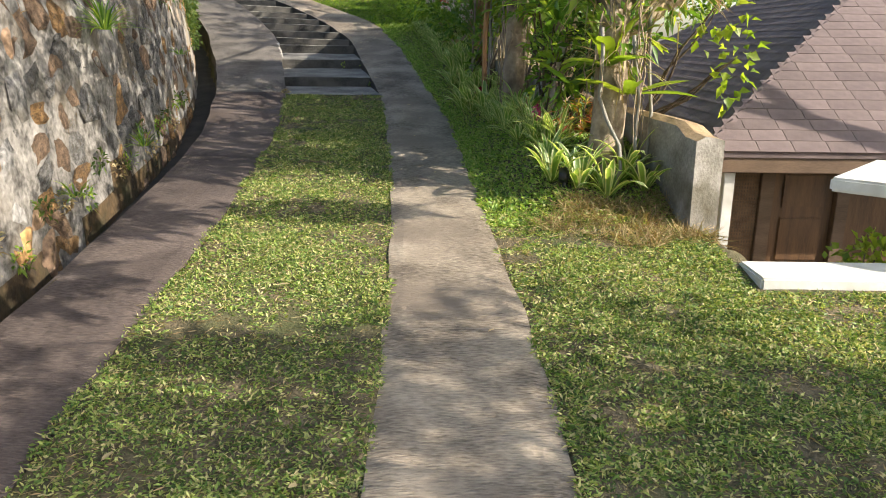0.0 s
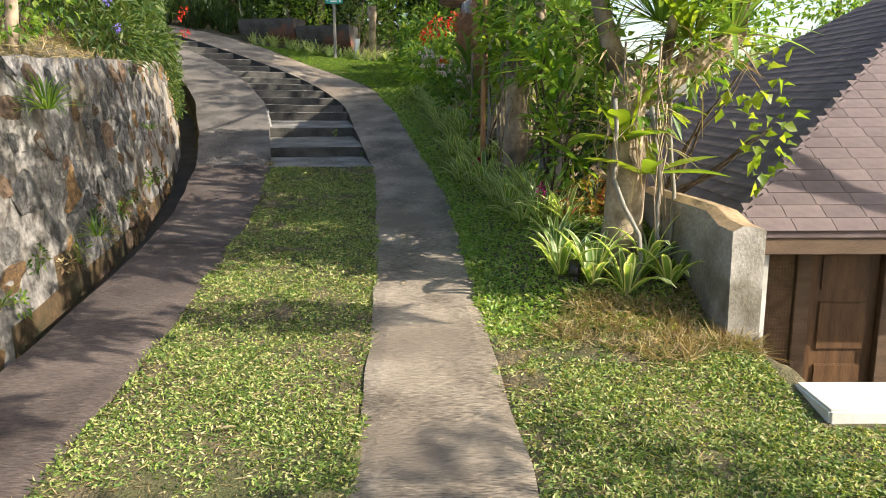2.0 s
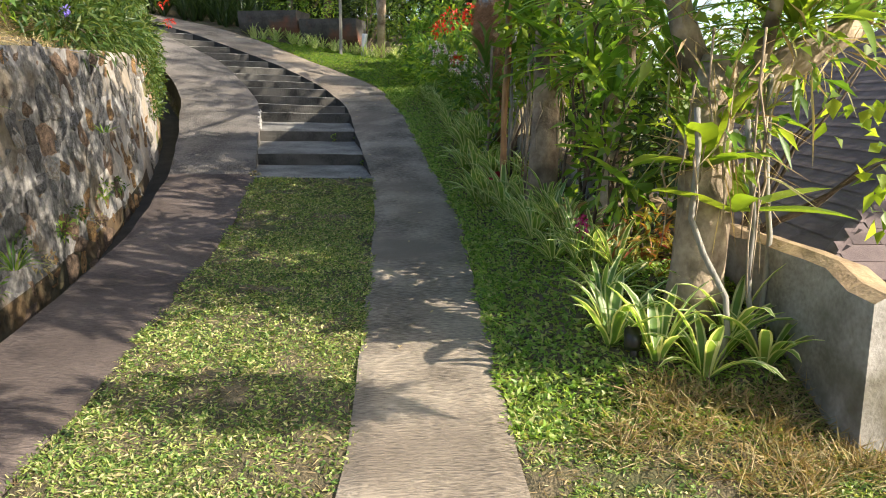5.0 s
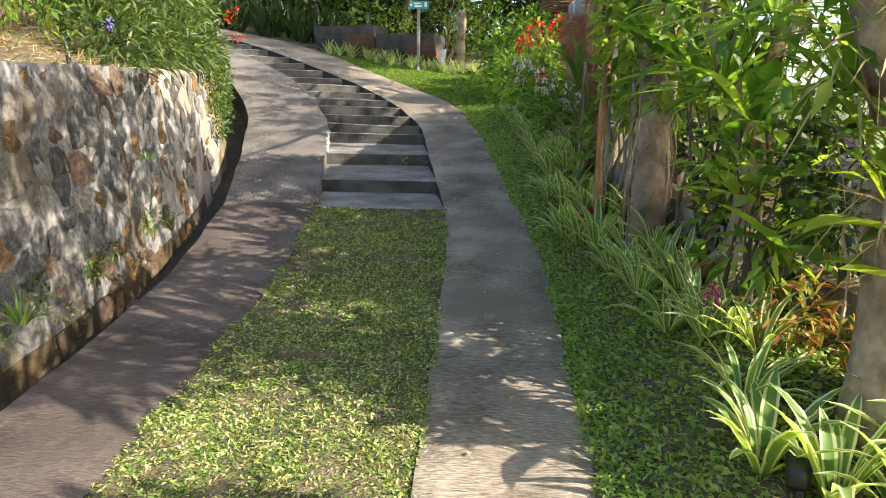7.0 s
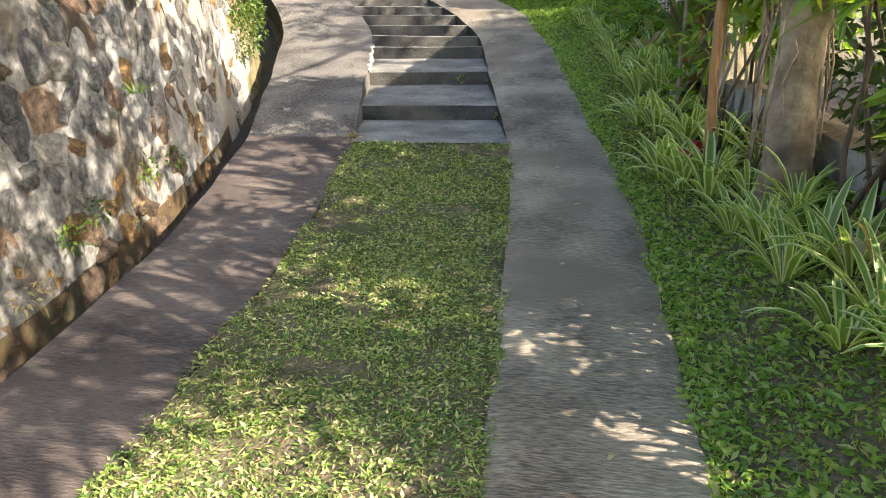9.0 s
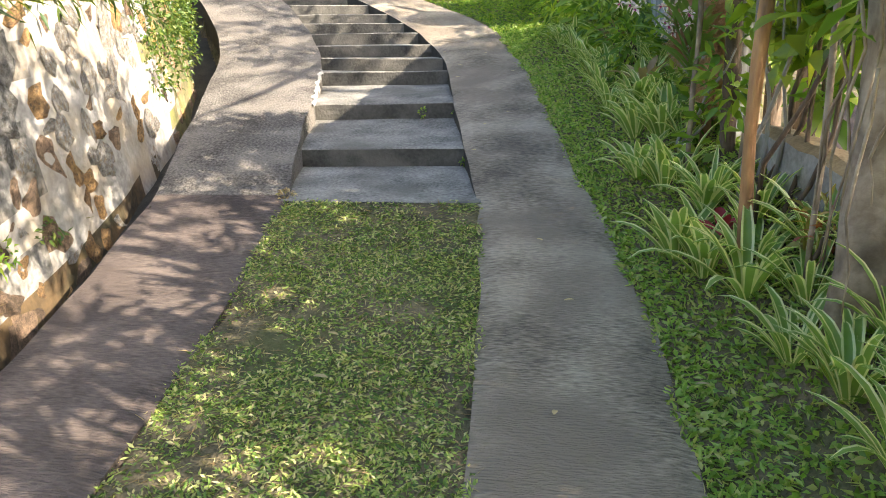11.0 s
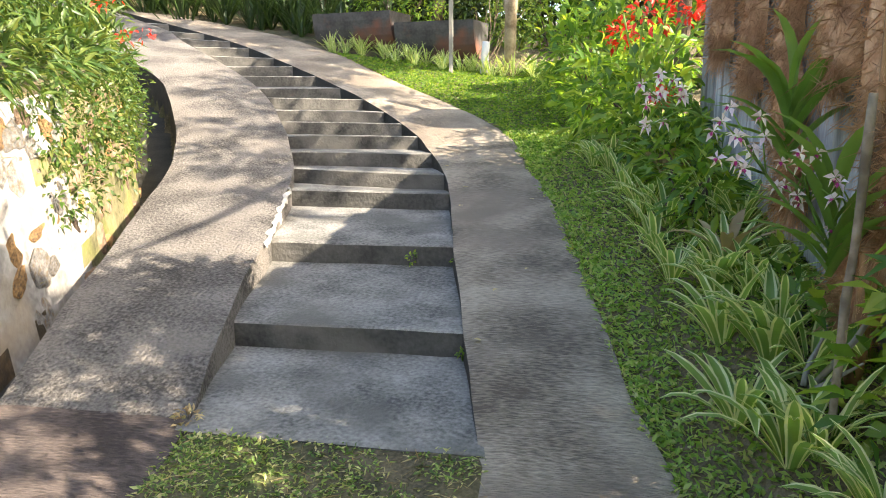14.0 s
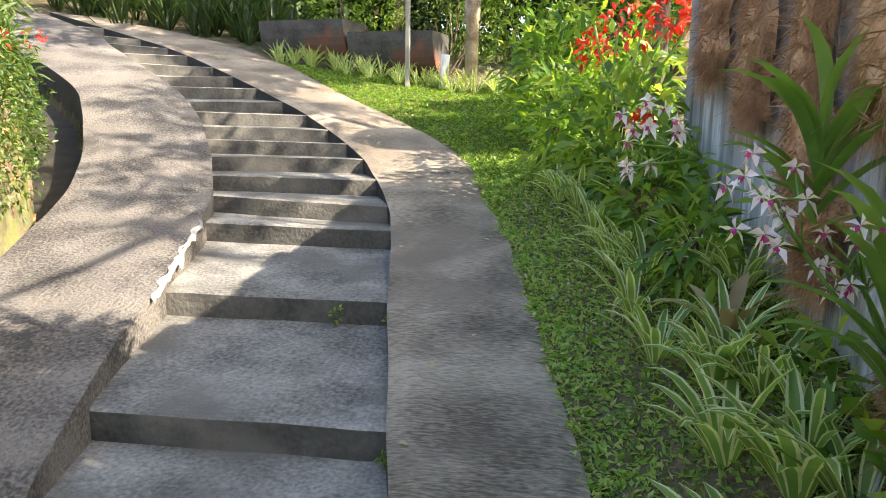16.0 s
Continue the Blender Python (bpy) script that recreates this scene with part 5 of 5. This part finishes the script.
tagged(sign, "small teal direction sign on a grey post", "sign")
e = tubes("bollard", [([(-1.6, 18.0, 2.4), (-1.6, 18.0, 3.5), (-1.6, 18.0, 3.52), (-1.6, 18.0, 3.78)], [0.085, 0.08, 0.1, 0.1])], M_BARK, None, 12, 0.1)
tagged(e, "short round wooden post with a wider cap", "post")
e = tubes("stump", [(bent((-2.0, 18.1, 2.5), (-1.95, 18.1, 3.1), 4, 0.05, 2), [0.07, 0.065, 0.06, 0.055, 0.05])], M_WHITE, None, 9, 0.3)
tagged(e, "pale cut stump in the border", "stump")


def trough(x, y, z, yaw, length):
    V, F = [], []
    n = 14
    for xx in (-length / 2, length / 2):
        for k in range(n + 1):
            t = math.pi * k / n
            V.append((xx, -0.36 * math.cos(t), 0.55 - 0.55 * math.sin(t)))
        for k in range(n + 1):
            t = math.pi * k / n
            V.append((xx, -0.32 * math.cos(t), 0.55 - 0.49 * math.sin(t)))
    m = n + 1
    for k in range(n):
        F.append((k, k + 1, 2 * m + k + 1, 2 * m + k))
        F.append((m + k + 1, m + k, 3 * m + k, 3 * m + k + 1))
    for o in (0, 2 * m):
        F.append(tuple(o + k for k in range(m)))
    for a, b in ((0, m), (n, m + n)):
        F.append((a, b, b + 2 * m, a + 2 * m))
    ob = mesh_ob("planter_trough", V, F, M_DRUM, smooth=False)
    ob.matrix_basis = pose(x, y, z, 0, 0, yaw)
    return tagged(ob, "dark rust-stained half-drum planter trough", "planter", group="planter troughs")


trough(-4.05, 19.0, 3.06, -12, 1.35)
trough(-2.72, 18.75, 2.88, -10, 1.25)
for k in range(34):
    t = k / 33
    x = -4.4 + 4.0 * t + 0.15 * math.sin(k * 2.3)
    y = 18.55 - 0.9 * t + 0.12 * math.sin(k * 3.7) if t > 0.25 else 18.5 + 0.1 * math.sin(k * 3)
    tagged(strap_clump("border_plant", on_ground(x, y), 16, 0.34, 0.022, [L_STRAP, L_CREAM], 200 + k, lean=(0.8, 1.45), curl=(0.4, 1.4)), "pale green strap-leaved plant in the border", "plant", group="border plants")
for k in range(30):
    x, y = -9.5 + 0.17 * k + 0.1 * math.sin(k * 5), 20.9 - 0.04 * k + 0.25 * math.sin(k * 2.7)
    tagged(strap_clump("reed_clump", on_ground(x, y), 14 + (k * 7) % 13, 0.7 + 0.07 * ((k * 5) % 8), 0.04, [L_DARK, L_DARK], 300 + k, edged=False, lean=(0.8, 1.5), curl=(0.3, 1.1)), "tall dark green reed-like clump by the path", "plant", group="reed clumps")
WOOD = [(-8.2, 22.6, 0, 0.16, 7.5), (-5.7, 21.6, 0, 0.13, 7.0), (-3.4, 21.4, 0, 0.12, 6.5), (-0.2, 22.0, 0, 0.12, 6.5), (-11, 21, 0, 0.18, 8), (-6.9, 24.5, 0, 0.2, 9), (-4.2, 24.5, 0, 0.2, 9), (-9.6, 24.5, 0, 0.2, 9), (1.0, 23.6, 0, 0.2, 7), (-13.5, 22.5, 0, 0.2, 9), (-4.6, 22.8, 0, 0.15, 8), (-13.0, 18.8, 0, 0.2, 8), (-11.6, 25.0, 0, 0.2, 9)]
for k, (x, y, _, r, h) in enumerate(WOOD):
    g = Vector(on_ground(x, y, -0.1))
    lum = [(x + random.uniform(-1.1, 1.1), y + random.uniform(-0.5, 0.8), g.z + hh, 1.25, 0.9, 0.8) for hh in (0.7, 1.5, 2.2, 3.0, 3.9, 4.8, 5.7)]
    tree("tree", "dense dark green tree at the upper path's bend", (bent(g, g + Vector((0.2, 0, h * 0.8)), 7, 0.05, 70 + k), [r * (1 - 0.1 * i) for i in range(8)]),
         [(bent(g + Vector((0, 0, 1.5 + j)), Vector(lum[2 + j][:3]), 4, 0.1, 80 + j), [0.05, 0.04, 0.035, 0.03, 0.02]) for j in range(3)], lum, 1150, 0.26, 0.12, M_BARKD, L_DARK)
shrub("shrub", "fine-leaved grey-green shrub behind the sign", on_ground(-2.1, 19.0), [(-2.2, 19.0, 3.5, 0.5, 0.4, 0.5), (-1.6, 19.2, 3.5, 0.4, 0.4, 0.5), (-2.0, 19.2, 4.1, 0.5, 0.4, 0.4)], 420, 0.07, 0.03, L_HEDGE, 9)
shrub("shrub", "dark shrub with pale blossoms above the troughs", on_ground(-3.6, 19.6), [(-3.9, 19.6, 3.9, 0.6, 0.4, 0.5), (-3.2, 19.6, 3.8, 0.5, 0.4, 0.4)], 420, 0.09, 0.045, L_MID, 9)
shrub("shrub", "dark leafy undergrowth at the end of the lawn", on_ground(-1.2, 20.6), [(-1.9, 20.8, 3.7, 0.6, 0.5, 0.6), (-1.1, 20.6, 3.6, 0.6, 0.5, 0.6), (-0.4, 20.2, 3.6, 0.6, 0.5, 0.6), (-1.5, 21.0, 4.5, 0.6, 0.4, 0.4)], 420, 0.14, 0.06, L_MID, 9)
palm = holder("palm", on_ground(-1.6, 23.0))
tubes("trunk", [(bent((0, 0, -0.1), (0.1, 0, 3.0), 6, 0.04, 44), [0.12, 0.1, 0.09, 0.09, 0.085, 0.08, 0.08])], M_BARKD, palm, 10, 0.3)
for k in range(13):
    az, droop = 2.4 * k, 0.5 + 0.25 * math.sin(k * 1.9)
    P, D = [], []
    for j in range(44):
        u = (j // 2 + 1) / 22
        c = Vector((0.1 + math.cos(az) * 1.5 * u, math.sin(az) * 1.5 * u, 3.0 + 0.9 * u - droop * 1.9 * u * u))
        sgn = 1 if j % 2 else -1
        P.append(tuple(c))
        D.append((-math.sin(az) * sgn + math.cos(az) * 0.7, math.cos(az) * sgn + math.sin(az) * 0.7, -0.35))
    leaves("frond", np.array(P), np.array(D), 0.42, 0.035, L_MID, palm, 0.2, 0.2)
tagged(palm, "small feather-leaved palm beyond the lawn", "palm")
# trees on the slope beyond the house and boards
for k, (x, y, h) in enumerate(((2.6, 17.5, 5.2), (1.2, 19.5, 4.6), (3.6, 24.0, 5.5), (6.5, 19.0, 5.0), (10.5, 22.0, 6.0))):
    g = Vector(on_ground(x, y, -0.1))
    lum = [(x + random.uniform(-1, 1), y + random.uniform(-1, 1), g.z + h * f, 1.1, 1.1, 0.7) for f in (0.45, 0.6, 0.72, 0.85)]
    tree("tree", "leafy green tree on the slope below the path", (bent(g, g + Vector((0.1, 0, h * 0.75)), 6, 0.05, 90 + k), [0.14, 0.13, 0.12, 0.1, 0.09, 0.07, 0.05]), [], lum, 380, 0.24, 0.1, M_BARKD, L_MID)
rings = []
for k in range(9):
    rr = 0.34 + 0.012 * k + 0.01 * math.sin(k * 2.3)
    rings.append(([(0.3 + rr * math.cos(a * 0.35), 14.6 + rr * math.sin(a * 0.35), 3.4 + 0.034 * k + 0.008 * math.sin(a * 1.7 + k)) for a in range(19)], [0.017] * 19))
e = tubes("hanging_basket", rings, M_WEAVE, None, 6)
B = Vector(on_ground(0.35, 14.7, -0.1))
tubes("pole", [([B, (0.35, 14.7, 4.4)], [0.07, 0.05])], M_BARKD, e, 8, 0.3)
tagged(e, "brown woven basket hung on a pole", "basket")

# ---- weeds in the joints of the steps ----
for x, y, n in ((-2.27, 10.62, 9), (-2.22, 10.4, 8), (-1.02, 10.66, 8), (-1.25, 11.76, 9), (-1.55, 11.78, 7), (-2.33, 10.66, 6)):
    z = float(path_z(x, y)) - 0.1
    P, D = cloud([(x, y, z + 0.03, 0.03, 0.03, 0.04)], n * 3)
    tagged(leaves("weed", P, D, 0.03, 0.018, L_MID), "tiny green weed in a joint of the steps", "weed", group="weeds in the steps")
P, D = cloud([(-2.05, 9.88, 0.99, 0.05, 0.06, 0.04)], 90)
tagged(leaves("moss_tuft", P, D, 0.04, 0.012, L_DRY), "yellowed tuft at the corner of the lowest step", "grass")

# ---- shingles on the front of the roof ----
SLOPE = math.atan(TAN)
V, F = [], []
sw, sh = 0.315, 0.155


def shingle_mesh(w, name):
    me = bpy.data.meshes.new(name)
    bm = box_mesh(0.003, w - 0.003, 0, sh + 0.03, 0, 0.009, 0)
    for v in bm.verts:
        if v.co.y > sh:
            v.co.z -= 0.008
    bm.to_mesh(me)
    bm.free()
    me.materials.append(M_SHINGLE)
    return me


full = shingle_mesh(sw, "shingle")
rest_v, rest_f = [], []
for r in range(30):
    y = EY - 0.015 + r * sh * math.cos(SLOPE)
    z = EZ + 0.002 + r * sh * math.sin(SLOPE)
    x_left = EX + r * sh * math.cos(SLOPE)
    k = 0
    while True:
        x = x_left + 0.06 - (0 if r % 2 else sw / 2) + k * sw
        k += 1
        if x > EX + 8.0:
            break
        a = max(x, x_left + 0.04)
        if a > x + sw - 0.06:
            continue
        if x < EX + 4.6 and r < 20 and a == x:
            o = new("shingle", full)
            o.parent = roof
            o.matrix_basis = pose(x, y, z, math.degrees(SLOPE) + 0.6, 0, 0)
        else:
            o = len(rest_v)
            up = Vector((0, math.cos(SLOPE), math.sin(SLOPE))) * sh
            nn = Vector((0, -math.sin(SLOPE), math.cos(SLOPE))) * 0.01
            for dx, u in ((a + 0.003, 0), (x + sw - 0.003, 0), (x + sw - 0.003, 1), (a + 0.003, 1)):
                rest_v.append(Vector((dx, y, z)) + up * u + nn * (1 if u == 0 else 0.3))
            rest_f.append((o, o + 1, o + 2, o + 3))
            for dx in (a + 0.003, x + sw - 0.003):
                rest_v.append(Vector((dx, y, z)))
            rest_f.append((o + 4, o + 5, o + 1, o))
# side face courses, and the capping along the hip
for r in range(28):
    d = r * sh * math.cos(SLOPE)
    z = EZ + 0.002 + r * sh * math.sin(SLOPE)
    y = EY + d + 0.05
    while y < EY + DEEP - d - 0.1:
        o = len(rest_v)
        y1 = min(y + sw - 0.006, EY + DEEP - d)
        dd = sh * math.cos(SLOPE)
        rest_v += [(EX + d - 0.006, y, z + 0.005), (EX + d - 0.006, y1, z + 0.005), (EX + d + dd, y1, z + sh * math.sin(SLOPE) + 0.003), (EX + d + dd, y, z + sh * math.sin(SLOPE) + 0.003)]
        rest_f.append((o, o + 3, o + 2, o + 1))
        y += sw
rest = mesh_ob("shingle_courses", rest_v, rest_f, M_SHINGLE, roof)
tagged(rest, kind="stuff")
hip = Vector((1, 1, TAN)).normalized()
out = Vector((1, -1, 0)).normalized()
capv, capf = [], []
for k in range(44):
    p = Vector((EX, EY, EZ)) + hip * (k * 0.13)
    for s in (-1, 1):
        side_dir = Vector((1, 0, 0)) if s > 0 else Vector((0, 1, 0))
        o = len(capv)
        l = Vector((0, 0, 0.022))
        capv += [p + l, p + side_dir * 0.15 + l * 0.7, p + side_dir * 0.15 + hip * 0.14 + l * 0.4, p + hip * 0.14 + l * 0.6]
        capf.append((o, o + 1, o + 2, o + 3) if s > 0 else (o, o + 3, o + 2, o + 1))
tagged(mesh_ob("hip_capping", capv, capf, M_SHINGLE, roof), kind="stuff")


# ---- stones of the retaining wall ----
def stone_mesh(seed):
    bm = bmesh.new()
    bmesh.ops.create_icosphere(bm, subdivisions=2, radius=1)
    r = random.Random(seed)
    off = Vector((r.uniform(0, 50), r.uniform(0, 50), r.uniform(0, 50)))
    for v in bm.verts:
        d = v.co.normalized()
        k = 1 / max(abs(d.y) ** 5 + abs(d.z) ** 5 + abs(d.x) ** 5, 1e-4) ** (1 / 5)
        k *= 1 + 0.6 * noise.noise(d * 1.4 + off) + 0.3 * noise.noise(d * 3.5 + off) + 0.16 * noise.noise(d * 8 + off)
        v.co = Vector((d.x * k, d.y * k, d.z * k))
    for v in [v for v in bm.verts if v.co.x < -0.35]:
        v.co.x = -0.35
    me = bpy.data.meshes.new("stone")
    bm.to_mesh(me)
    bm.free()
    me.polygons.foreach_set("use_smooth", np.ones(len(me.polygons), dtype=bool))
    return me


STONES = []
for s in range(16):
    me = stone_mesh(s)
    me.materials.append(M_STONES[(0, 1, 0, 3, 1, 2, 0, 1)[s % 8]])
    STONES.append(me)
r = random.Random(5)
count, far_v, far_f, far_i = 0, [], [], []
y = 1.0
col = 0
while y < 15.2:
    w = r.uniform(0.2, 0.38) if y < 6.5 else r.uniform(0.14, 0.3)
    zb, zt = float(path_z(WB(y), y)) - 0.28, float(WT(y)) - 0.02
    z = zb + r.uniform(-0.1, 0.0)
    while z < zt - 0.1:
        h = min(r.uniform(0.16, 0.34) if y < 6.5 else r.uniform(0.1, 0.3), zt - z)
        zc, yc = z + h / 2, y + w / 2 + r.uniform(-0.08, 0.08)
        z += h
        pale = smooth01((yc + 0.5 * noise.noise((zc * 3, yc, 0)) - 8.4) / 1.4)      # wide pale joints towards the bend
        if r.random() < 0.06 + 0.06 * pale + (0.12 if zc < zb + 0.3 else 0):
            continue
        t = (zc - zb) / (zt - zb + 0.14)
        x = float(WB(yc)) - 0.16 * t
        yaw = math.degrees(math.atan2(-(float(WB(yc + 0.3)) - float(WB(yc - 0.3))) / 0.6, 1))
        k = r.uniform(0.4, 0.6) * (1 - 0.13 * pale)
        mtx = pose(x - 0.03, yc, zc, r.uniform(-40, 40), -5, yaw) @ Matrix.Diagonal((r.uniform(0.018, 0.04), w * k, h * r.uniform(0.9, 1.1) * k, 1))
        me = STONES[r.choice((1, 9, 5, 4)) if yc > 11.6 else r.choice((3, 11, 5, 1, 3, 13, 11, 9, 3)) if r.random() < pale else r.choice((1, 4, 5, 7, 13, 15)) if zc < zb + 0.5 else r.randrange(16)]
        if 4.6 < y < 11.6 and count < 300:
            o = new("stone", me)
            o.parent = wall_left
            o.matrix_basis = mtx
            count += 1
        else:
            o = len(far_v)
            far_v += [mtx @ v.co for v in me.vertices]
            far_f += [tuple(o + i for i in p.vertices) for p in me.polygons]
            far_i += [M_STONES.index(me.materials[0])] * len(me.polygons)
    y += w
    col += 1
tagged(mesh_ob("stones", far_v, far_f, M_STONES, wall_left, smooth=True, idx=far_i), kind="stuff")
